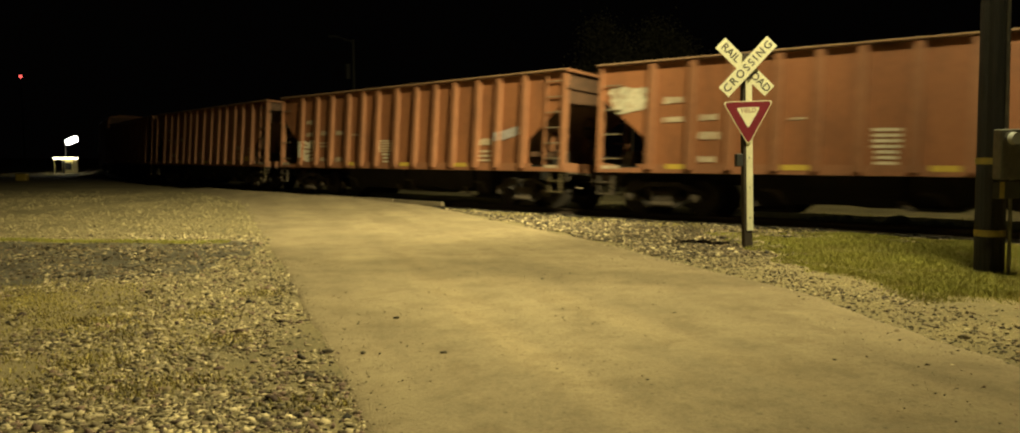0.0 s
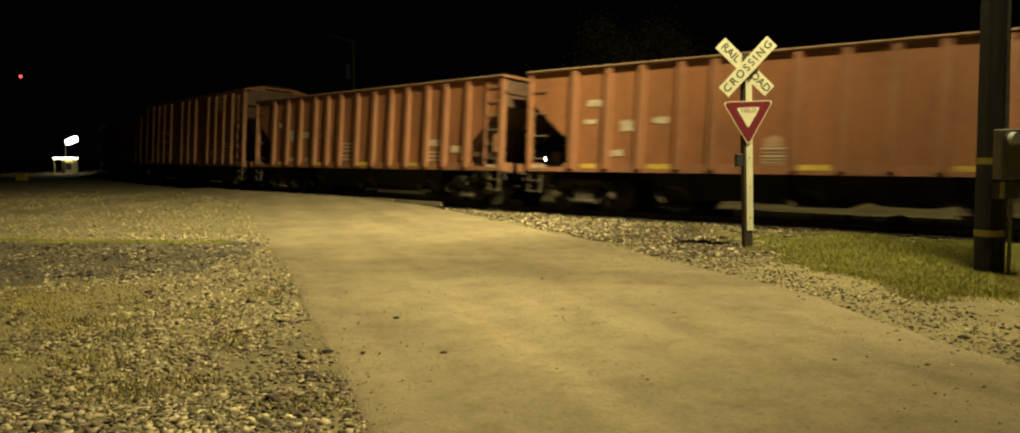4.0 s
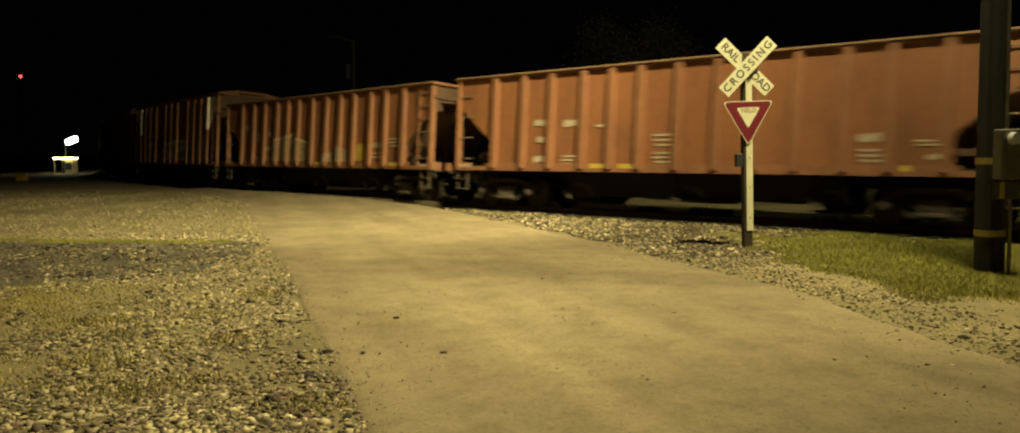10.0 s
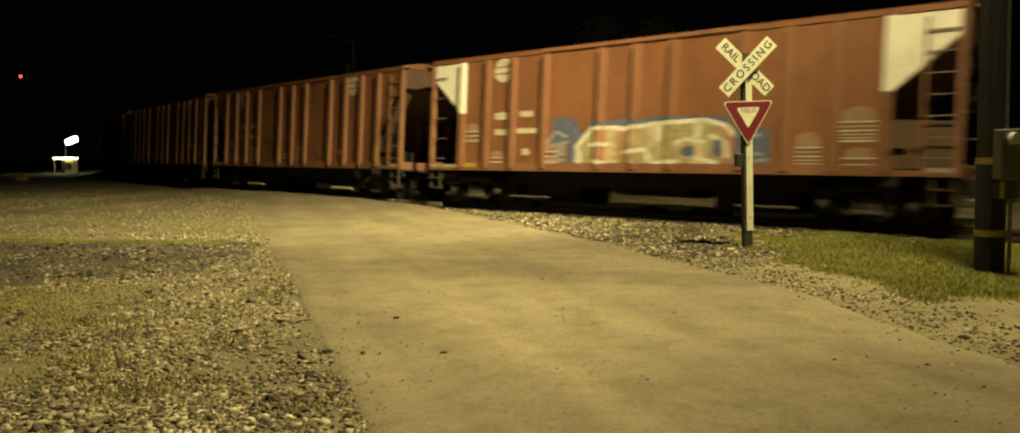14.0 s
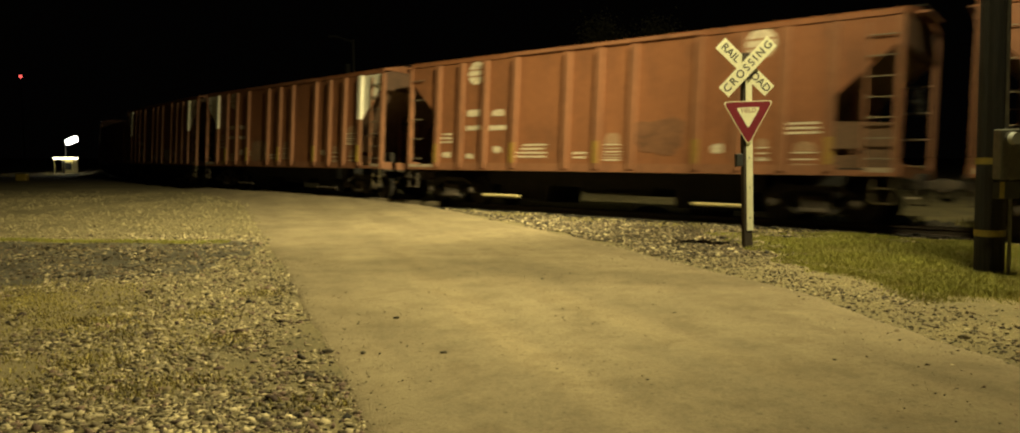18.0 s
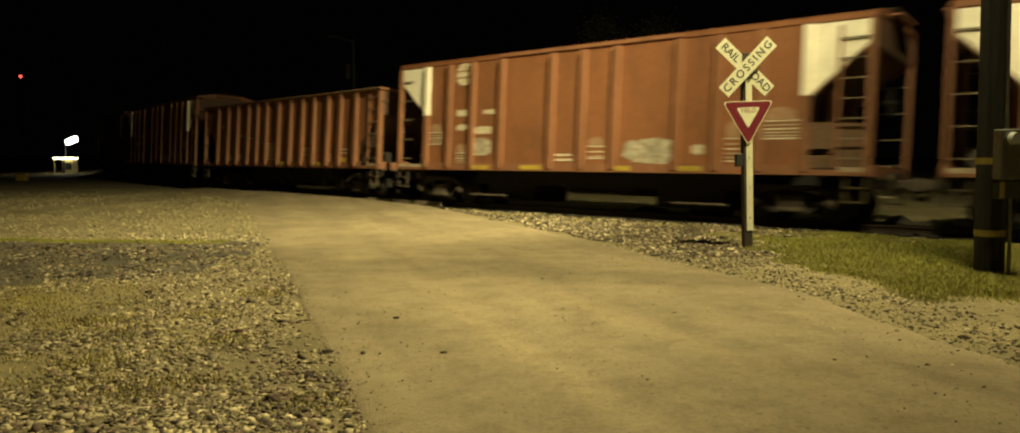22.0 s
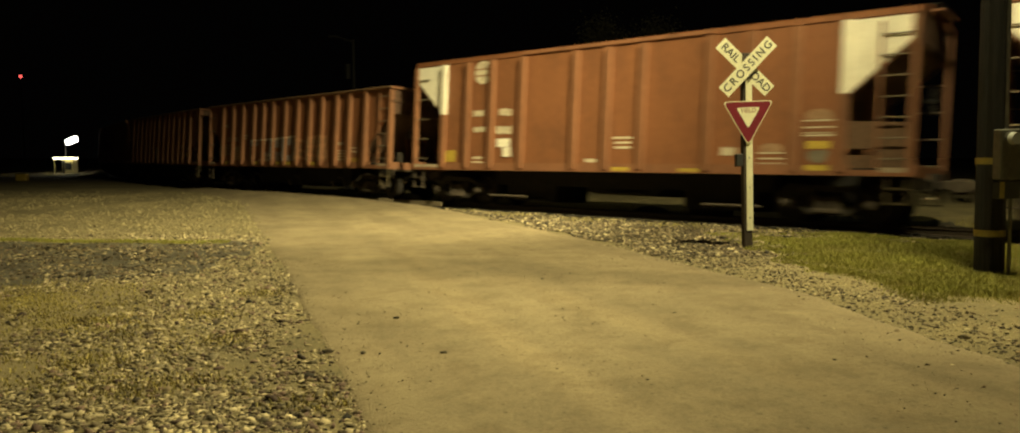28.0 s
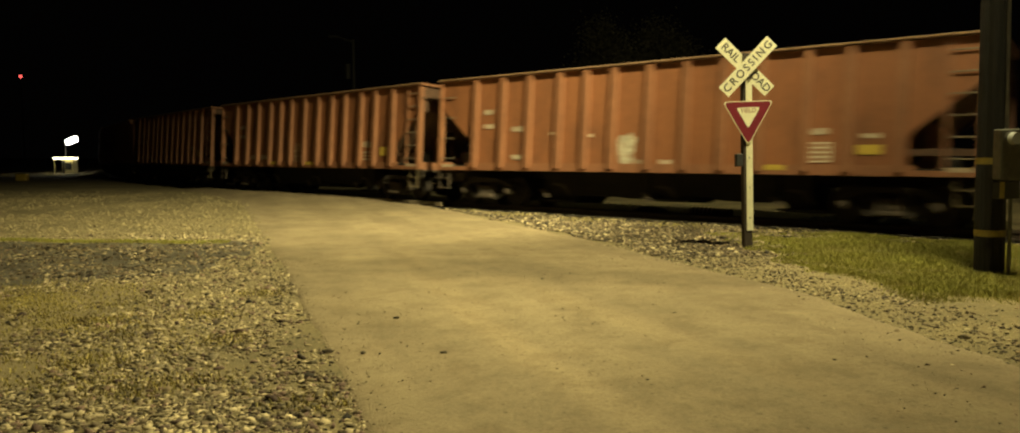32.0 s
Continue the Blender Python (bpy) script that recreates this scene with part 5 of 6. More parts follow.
def strokes(car, x0, z0, w, h, n, mat, seed, label="looping sprayed graffiti strokes", bold=0.07):
    """Rounded sprayed strokes, without letters."""
    rng = random.Random(seed)
    for k in range(n):
        bm = B()
        cx = x0 + w * (k + 0.5) / n
        rw, rh = w / n * rng.uniform(0.32, 0.5), h * rng.uniform(0.32, 0.5)
        a0, a1 = rng.uniform(0, 3), rng.uniform(4.2, 6.2)
        prev = None
        for q in range(15):
            a = a0 + a1 * q / 14
            px, pz = cx + rw * math.cos(a) + 0.1 * math.sin(a * 2), z0 + rh * math.sin(a)
            t = bold * h
            nx, nz = math.cos(a), math.sin(a)
            cur = [bm.verts.new((px - nx * t, -1.523, pz - nz * t)), bm.verts.new((px + nx * t, -1.523, pz + nz * t))]
            if prev:
                bm.faces.new((prev[0], prev[1], cur[1], cur[0]))
            prev = cur
        bmesh.ops.solidify(bm, geom=bm.faces[:], thickness=0.003)
        part("graffiti", bm, mat, car, label)


def white_corner(car, e):
    x0, x1 = 6.07, 7.2
    poly = [(x0, 4.24), (x1, 4.24), (x1, 3.77), (x0, 2.76)]
    part("white_panel", prism_xz(B(), [(e * x, z) for x, z in poly], -1.517, -1.512), WHITE, car, "white reflective corner panel")
    a, b = sorted((e * 5.882, e * 6.072))
    part("white_rib", box(B(), a, b, -1.619, -1.512, 2.72, 4.245), WHITE, car, "white painted top of the end rib")


SPRAYS = {"B": (SPRAY_WHITE, "faded white sprayed patch"), "C": (SPRAY_BLUE, "faded blue sprayed patch"), "G": (SPRAY_GREY, "grey primer patch"),
          "R": (SPRAY_RED, "red sprayed patch"), "D": (SMUDGE, "dark scorched smudge"), "Z": (SPRAY_CREAM, "cream bubble graffiti")}


def markings(car, seed, rows):
    """Lettering (L one line, M several), reflectors (Y), labels (W) and sprayed patches at x and z, w wide and h high."""
    for k, (code, x, z, w, h) in enumerate(rows):
        if code == "L":
            lettering(car, x, z, w, h, 1)
        elif code == "M" and h > 0.45:
            stencil(car, x, z, w, h)
        elif code == "M":
            lettering(car, x, z, w, h, max(2, round(h / 0.12)))
        elif code == "Y":
            if h > 0.4:
                z, w, h = z - h * 0.15, w * 0.85, h * 0.7
            on_sill = z - h / 2 < 1.2
            plate(car, "reflector", x, min(z, 1.165) if on_sill else z, w, min(h, 0.12) if on_sill else h, YELLOW, "yellow reflective tape", -1.562 if on_sill else -1.514)
        elif code == "W":
            plate(car, "label", x, z, w, h, WHITE, "bright white label", -1.524)
        else:
            mat, label = SPRAYS[code]
            blob(car, x, z, w, h, mat, seed * 7 + k, label)


def tall_marks(car, corners, second, pipes, seed):
    disc(car, -4.4, 3.92, 0.345)
    if second:
        disc(car, 4.35, 3.95, 0.345)
    if corners:
        for e in (-1, 1):
            white_corner(car, e)
    for x in (-3.45, 3.45):
        if pipes:
            part("outlet_pipe", cyl(B(), (x - 0.7, -1.3, 0.28), (x + 0.7, -1.3, 0.28), 0.047, n=12), PIPE, car, "yellow outlet pipe under the hopper")
        else:
            part("outlet_pipe", cyl(B(), (x - 0.7, -1.3, 0.28), (x + 0.7, -1.3, 0.28), 0.035, n=12), TRUCKS, car, "dusty grey outlet pipe under the hopper")
    plate(car, "corner_plate", -6.65, 1.13, 1.25, 0.1, LETTER, "pale paint along the sill corner", -1.565)
    plate(car, "corner_plate", 6.95, 1.13, 0.5, 0.1, LETTER, "pale paint on the sill corner", -1.565)


def open_marks(car, seed):
    for x in (-6.9, 6.9):
        plate(car, "corner_plate", x, 1.14, 0.5, 0.09, LETTER, "pale paint on the sill corner", -1.565)
    if seed > 16:
        rng = random.Random(seed)
        rows = [("L", -5.25, 2.7, 0.5, 0.25), ("L", -5.25, 2.3, 0.5, 0.2), ("L", -4.3, 2.3, 0.5, 0.25), ("L", -4.3, 1.4, 0.45, 0.25), ("L", -3.3, 1.4, 0.5, 0.3),
                ("M", -0.45, 1.6, 0.6, 0.75), ("L", 4.35, 1.85, 0.6, 0.3), ("M", 4.35, 1.45, 0.6, 0.36), ("Y", 0.5, 1.2, 0.6, 0.14), ("Y", -2.4, 1.18, 0.6, 0.14), ("Y", 5.3, 1.6, 0.4, 0.3)]
        markings(car, seed, [r for r in rows if rng.random() < 0.85])


# middle of every car along the track at the start, and its kind
CARS = [(10.35, "o"), (-5.4, "o"), (-21.36, "o"), (-37.0, "o"), (-52.95, "t"), (-69.0, "o"), (-84.82, "o"), (-100.65, "t"), (-116.8, "t"),
        (-132.7, "t"), (-148.8, "t"), (-164.75, "t"), (-180.45, "o"), (-196.4, "t"), (-212.4, "t"), (-228.3, "o"), (-244.3, "o"),
        (-259.9, "o"), (-275.8, "o"), (-291.7, "o"), (-307.6, "o"), (-323.5, "o")]


def advance(t):
    return 7.28938 * t + 0.0112454 * t * t + 0.00011789 * t ** 3


def build_train():
    first = {}
    out = []
    for i, (s, kind) in enumerate(CARS):
        if kind not in first:
            first[kind] = (open_hopper if kind == "o" else covered_hopper)(track_pose(s))
            out.append(first[kind])
        else:
            out.append(copy_thing(first[kind], track_pose(s)))
    for i, (s, kind) in enumerate(CARS):
        car = out[i]
        if kind == "o":
            open_marks(car, i)
        else:
            tall_marks(car, i in (7, 10, 11, 13, 14), i in (4, 8, 9), i in (4, 8, 9), i)
    marks_by_car(out)
    return out


def marks_by_car(c):
    markings(c[0], 1, [("B", -6.46, 2.86, 1.15, 0.66), ("L", -5.26, 2.78, 0.53, 0.24), ("L", -5.24, 2.31, 0.53, 0.19), ("Y", -5.06, 1.31, 0.61, 0.24), ("L", -4.29, 2.34, 0.54, 0.21), ("L", -4.27, 1.9, 0.62, 0.27), ("L", -4.29, 1.35, 0.54, 0.21), ("L", -2.29, 2.24, 0.38, 0.07), ("Y", -2.27, 1.24, 0.6, 0.14), ("Y", 0.63, 1.25, 0.53, 0.13)])
    for k in range(7):
        lettering(c[0], -0.43, 1.96 - 0.115 * k, 0.6 if k < 4 else 0.48, 0.1, 1, LETTER_WHITE)
    markings(c[1], 2, [("L", -5.34, 2.73, 0.54, 0.24), ("L", -5.33, 2.26, 0.54, 0.22), ("L", -4.34, 2.29, 0.5, 0.25), ("L", -3.36, 2.28, 0.54, 0.24), ("M", -4.33, 1.87, 0.48, 0.25), ("L", -4.34, 1.32, 0.46, 0.21), ("L", -3.32, 1.32, 0.46, 0.21), ("L", -2.35, 2.2, 0.39, 0.1), ("Y", -2.59, 1.18, 0.6, 0.14), ("Y", 0.56, 1.19, 0.5, 0.12), ("Y", 3.29, 1.2, 0.54, 0.14), ("L", 4.28, 1.85, 0.62, 0.3), ("M", 4.3, 1.44, 0.62, 0.4)])
    shield(c[1], -5.36, 1.1, 1.04, 0.95)
    grid_stencil(c[1], -0.55, 1.78, 0.64, 0.36)
    for z, w in ((1.5, 0.5), (1.38, 0.36), (1.25, 0.44)):
        lettering(c[1], -0.52, z, w, 0.1, 1, LETTER_WHITE)
    dash(c[1], 4.76, 1.98, 5.6, 2.16, 0.26, SPRAY_SILVER, 1, "pale blue-grey sprayed band")
    markings(c[2], 3, [("L", -5.22, 2.8, 0.59, 0.25), ("L", -5.25, 2.33, 0.47, 0.2), ("L", -4.18, 2.19, 0.39, 0.49), ("L", -3.23, 2.31, 0.45, 0.26), ("L", -4.41, 1.5, 0.45, 0.28), ("Y", -5.28, 1.36, 0.54, 0.44), ("M", -0.41, 1.55, 0.51, 0.66), ("L", 4.42, 1.81, 0.56, 0.27), ("M", 4.44, 1.46, 0.56, 0.31), ("M", 5.52, 1.68, 0.43, 0.27), ("Y", -3.22, 1.2, 0.62, 0.16), ("Y", 0.5, 1.2, 0.72, 0.14), ("Y", 3.42, 1.2, 0.58, 0.11), ("Y", 5.46, 1.35, 0.79, 0.2)])
    markings(c[3], 4, [("L", -5.36, 2.69, 0.42, 0.31), ("L", -4.48, 2.26, 0.31, 0.6), ("L", -3.51, 2.26, 0.62, 0.3), ("L", -2.36, 2.2, 0.33, 0.1), ("L", -4.39, 1.32, 0.45, 0.26), ("L", -3.37, 1.28, 0.44, 0.33), ("M", -0.55, 1.76, 0.64, 0.39), ("M", -0.53, 1.33, 0.64, 0.38), ("L", 4.28, 1.85, 0.68, 0.32), ("M", 4.3, 1.43, 0.68, 0.36), ("L", 5.29, 1.65, 0.41, 0.31), ("Y", 5.56, 1.56, 0.16, 0.51), ("Y", -5.25, 1.32, 0.5, 0.26), ("Y", -2.39, 1.16, 0.58, 0.14), ("Y", 0.5, 1.18, 0.64, 0.15), ("Y", 3.27, 1.18, 0.48, 0.11)])
    markings(c[4], 5, [("L", -4.47, 2.72, 0.51, 0.27), ("L", -3.54, 2.71, 0.6, 0.3), ("L", -4.53, 2.28, 0.48, 0.23), ("L", -3.59, 2.26, 0.63, 0.23), ("M", -5.66, 1.91, 0.51, 0.5), ("M", -4.64, 1.5, 0.48, 0.39), ("L", -3.49, 1.6, 0.33, 0.29), ("M", 0.51, 1.66, 0.51, 0.76), ("W", -1.03, 1.36, 0.28, 0.46), ("G", -1.99, 1.52, 1.51, 0.78), ("B", -0.64, 1.63, 0.68, 0.98), ("L", 3.43, 1.6, 0.35, 0.31), ("M", 4.38, 1.57, 0.63, 0.56), ("M", 5.39, 1.95, 0.84, 0.29), ("M", 5.37, 1.56, 0.59, 0.39), ("B", 6.43, 3.94, 0.7, 0.45)])
    markings(c[5], 6, [("L", -4.1, 1.89, 0.35, 0.24), ("L", -4.16, 1.34, 0.41, 0.27), ("M", -3.16, 1.32, 0.54, 0.31), ("L", -3.2, 2.32, 0.49, 0.26), ("L", -4.21, 2.35, 0.52, 0.27), ("L", -2.19, 2.22, 0.31, 0.11), ("M", -0.36, 1.82, 0.59, 0.37), ("M", -0.33, 1.39, 0.51, 0.33), ("L", 4.47, 1.8, 0.57, 0.26), ("M", 4.48, 1.43, 0.57, 0.33), ("M", 5.5, 1.68, 0.48, 0.17), ("Y", 5.15, 1.42, 0.23, 0.48), ("L", 5.68, 1.4, 0.45, 0.17), ("Y", -2.21, 1.18, 0.45, 0.14), ("Y", -1.33, 1.18, 0.43, 0.13), ("L", 0.71, 1.19, 0.32, 0.11), ("L", 3.51, 1.2, 0.42, 0.1)])
    markings(c[6], 7, [("L", -5.34, 2.68, 0.4, 0.42), ("L", -4.37, 2.23, 0.29, 0.58), ("L", -3.34, 2.35, 0.39, 0.27), ("L", -4.35, 1.36, 0.42, 0.23), ("L", -3.45, 1.75, 0.6, 0.3), ("L", -3.4, 1.35, 0.5, 0.22), ("L", 4.27, 1.81, 0.57, 0.27), ("M", 4.29, 1.47, 0.57, 0.27), ("M", 5.28, 1.9, 0.59, 0.35), ("Y", 5.38, 1.33, 0.65, 0.32), ("Y", 0.55, 1.21, 0.55, 0.17)])
    markings(c[7], 8, [("L", -4.43, 2.6, 0.57, 0.3), ("L", -3.46, 2.63, 0.49, 0.24), ("L", -4.4, 2.13, 0.57, 0.23), ("L", -3.47, 2.15, 0.77, 0.23), ("M", -5.56, 2.14, 0.57, 0.52), ("Y", -5.57, 1.45, 0.57, 0.7), ("M", -4.55, 1.35, 0.51, 0.47), ("L", -3.45, 1.54, 0.3, 0.26), ("M", -2.57, 1.52, 0.55, 0.54), ("C", -2.12, 2.11, 0.94, 0.7), ("M", 4.41, 1.56, 0.57, 0.75), ("M", 5.42, 2.09, 0.73, 0.72), ("M", 5.45, 1.34, 0.64, 0.54)])
    markings(c[8], 9, [("L", -4.32, 2.74, 0.55, 0.24), ("L", -3.32, 2.73, 0.56, 0.23), ("L", -4.33, 2.28, 0.62, 0.21), ("L", -3.34, 2.28, 0.72, 0.21), ("M", -5.39, 1.95, 0.65, 0.39), ("M", -5.36, 1.35, 0.53, 0.44), ("M", -4.33, 1.3, 0.46, 0.33), ("B", -3.3, 1.51, 0.65, 0.73), ("M", -0.48, 1.43, 0.32, 0.27), ("M", 0.62, 1.69, 0.51, 0.71), ("L", 3.59, 1.6, 0.35, 0.3)])
    markings(c[9], 10, [("L", -4.46, 2.72, 0.59, 0.29), ("L", -3.49, 2.69, 0.51, 0.27), ("L", -4.47, 2.28, 0.64, 0.21), ("L", -3.51, 2.26, 0.69, 0.2), ("M", -5.62, 1.99, 0.53, 0.36), ("L", -5.59, 1.48, 0.37, 0.23), ("L", -4.59, 1.43, 0.4, 0.21), ("L", -3.48, 1.62, 0.37, 0.27), ("M", -2.19, 1.58, 1.16, 0.44), ("M", -0.5, 1.45, 0.51, 0.23), ("M", 0.51, 1.68, 0.51, 0.71), ("D", 1.86, 1.93, 1.44, 0.85), ("L", 3.41, 1.59, 0.36, 0.31), ("M", 4.49, 1.58, 0.29, 0.49), ("M", 5.38, 2.03, 0.84, 0.31), ("M", 5.44, 1.46, 0.53, 0.56)])
    markings(c[10], 11, [("L", -4.49, 2.74, 0.53, 0.23), ("L", -3.48, 2.72, 0.52, 0.26), ("L", -4.49, 2.29, 0.58, 0.21), ("L", -3.48, 2.27, 0.71, 0.2), ("M", -5.51, 2.15, 0.54, 0.6), ("Y", -5.28, 1.41, 0.48, 0.63), ("M", -4.45, 1.39, 0.45, 0.4), ("L", -3.48, 1.62, 0.4, 0.34), ("M", -2.47, 1.53, 0.44, 0.33), ("M", -0.5, 1.44, 0.58, 0.25), ("M", 0.54, 1.7, 0.51, 0.69), ("Y", 2.78, 1.48, 0.25, 0.47), ("L", 3.46, 1.57, 0.37, 0.27), ("M", 4.32, 1.53, 0.39, 0.59), ("M", 5.43, 2.2, 0.76, 0.66), ("M", 5.46, 1.4, 0.42, 0.57), ("Y", 5.78, 1.49, 0.25, 0.43)])
    markings(c[11], 12, [("L", -4.47, 2.75, 0.43, 0.28), ("L", -3.34, 2.74, 0.47, 0.2), ("L", -4.39, 2.31, 0.56, 0.25), ("L", -3.59, 2.21, 0.79, 0.33), ("M", -5.58, 2.13, 0.55, 0.64), ("M", -4.46, 1.49, 0.43, 0.62), ("B", -3.58, 1.71, 0.74, 0.52), ("M", -0.53, 1.39, 0.69, 0.27), ("M", 0.53, 1.65, 0.51, 0.56), ("B", 2.13, 1.55, 1.38, 0.64), ("L", 3.45, 1.57, 0.34, 0.33), ("M", 4.31, 1.77, 0.35, 0.93), ("M", 5.42, 2.16, 0.83, 0.7), ("Y", -3.61, 1.1, 0.72, 0.14), ("Y", -1.64, 1.11, 0.74, 0.15), ("Y", 1.37, 1.11, 0.52, 0.13), ("Y", 3.29, 1.12, 0.6, 0.14)])
    markings(c[12], 13, [("L", -5.4, 2.78, 0.32, 0.22), ("L", -3.39, 2.34, 0.42, 0.15), ("L", -2.41, 2.21, 0.33, 0.11), ("L", -4.46, 1.36, 0.37, 0.35), ("L", -3.49, 1.39, 0.35, 0.39), ("Y", 0.49, 1.18, 0.48, 0.14), ("M", 2.25, 1.61, 0.55, 0.35), ("Y", 3.23, 1.16, 0.53, 0.14), ("M", 4.07, 1.4, 0.42, 0.33), ("Y", 4.99, 1.3, 0.39, 0.18), ("M", 5.06, 1.62, 0.51, 0.26)])
    grid_stencil(c[12], -0.6, 1.77, 0.62, 0.4)
    for z, w in ((1.47, 0.5), (1.34, 0.5)):
        lettering(c[12], -0.6, z, w, 0.1, 1, LETTER_WHITE)
    markings(c[13], 14, [("L", -4.52, 2.72, 0.57, 0.27), ("L", -3.62, 2.71, 0.6, 0.3), ("L", -4.53, 2.26, 0.64, 0.27), ("L", -3.57, 2.23, 0.66, 0.27), ("Y", -5.73, 1.62, 0.51, 0.24), ("L", -3.51, 1.58, 0.39, 0.32), ("R", -2.93, 1.41, 0.52, 0.65), ("C", -2.07, 1.6, 1.51, 1.09), ("R", -0.73, 1.35, 0.88, 0.49), ("L", 0.49, 1.89, 0.51, 0.2), ("B", 1.9, 1.31, 1.8, 0.44), ("L", 3.43, 1.55, 0.38, 0.28), ("M", 4.42, 1.43, 0.48, 0.72), ("M", 5.43, 2.07, 0.75, 0.4), ("Y", 5.42, 1.48, 0.66, 0.8)])
    markings(c[14], 15, [("L", -4.5, 2.71, 0.5, 0.27), ("L", -3.47, 2.7, 0.53, 0.3), ("L", -4.47, 2.23, 0.5, 0.23), ("L", -3.58, 2.19, 0.74, 0.34), ("Y", -5.65, 1.51, 0.5, 0.5), ("M", -4.5, 1.31, 0.47, 0.29), ("W", -3.5, 1.82, 0.5, 0.24), ("W", -3.37, 1.55, 0.3, 0.28), ("M", 0.53, 1.77, 0.57, 0.37), ("L", -0.44, 1.31, 0.49, 0.14), ("L", 3.44, 1.53, 0.39, 0.29), ("M", 4.43, 1.46, 0.61, 0.49), ("M", 5.45, 2.15, 0.65, 0.57), ("Y", 5.46, 1.66, 0.5, 0.16), ("G", 5.46, 1.42, 0.42, 0.26), ("Y", 5.46, 1.2, 0.5, 0.14), ("Y", 0.54, 1.08, 0.5, 0.13), ("Y", 2.46, 1.07, 0.56, 0.11)])
    markings(c[15], 16, [("L", -5.45, 2.81, 0.32, 0.16), ("Y", -5.32, 1.33, 0.41, 0.45), ("Y", -2.48, 1.2, 0.56, 0.12), ("Y", -0.44, 1.22, 0.4, 0.11), ("Y", 0.3, 1.21, 0.48, 0.12), ("Y", 2.24, 1.19, 0.52, 0.14), ("L", 4.2, 1.89, 0.36, 0.2), ("M", 5.09, 1.66, 0.46, 0.26)])
    plate(c[15], "reflector", 5.17, 1.28, 0.52, 0.22, TAPE, "dull yellow reflective tape", -1.514)
    grid_stencil(c[15], 4.24, 1.43, 0.62, 0.42)
    markings(c[16], 17, [("B", -0.55, 1.6, 0.5, 0.8), ("L", -5.3, 2.72, 0.4, 0.22), ("L", -5.3, 2.3, 0.42, 0.2), ("L", -4.2, 2.2, 0.5, 0.22), ("L", -4.2, 1.4, 0.42, 0.22), ("L", -2.85, 2.05, 0.4, 0.12), ("L", -1.75, 1.97, 0.36, 0.12), ("L", 4.2, 1.95, 0.5, 0.2), ("Y", 5.25, 1.55, 0.5, 0.2), ("L", 5.28, 1.84, 0.44, 0.14), ("Y", 3.3, 1.2, 0.46, 0.13), ("L", -0.12, 1.27, 0.43, 0.19), ("L", 0.58, 1.27, 0.41, 0.18)])
    grid_stencil(c[16], 4.2, 1.5, 0.56, 0.4)
    blob(c[10], -1.75, 1.65, 1.7, 0.85, SPRAY_DUST, 71, "dusty faded patch on the side")
    # the large graffiti pieces
    piece_of_blocks(c[6])
    piece_of_letters(c[7])
    strokes(c[8], -2.7, 1.8, 1.9, 0.8, 3, SPRAY_DUST, 45, bold=0.04)
    strokes(c[8], 1.2, 1.75, 1.8, 1.0, 3, SPRAY_DUST, 52, bold=0.035)
    piece_of_silver(c[15])
    for i, xs in ((4, (-6, -2.9, -0.95, 2.9, 6)), (8, (-6, -2.9, -0.95, 2.9, 6)), (9, (-6, -2.9, 0.06, 2.9, 6)), (10, (-5, -2.9, 0.06, 2.9, 6))):
        rib_reflectors(c[i], xs, YELLOW if i == 10 else TAPE)
    for x, z, w, h in ((-3.5, 2.28, 0.45, 0.25), (-5.2, 2.2, 0.5, 0.2), (-4.5, 2.2, 0.5, 0.2), (-5.3, 1.75, 0.5, 0.5), (-4.4, 1.55, 0.5, 0.6)):
        lettering(c[15], x, z, w, h, max(1, round(h / 0.12)))


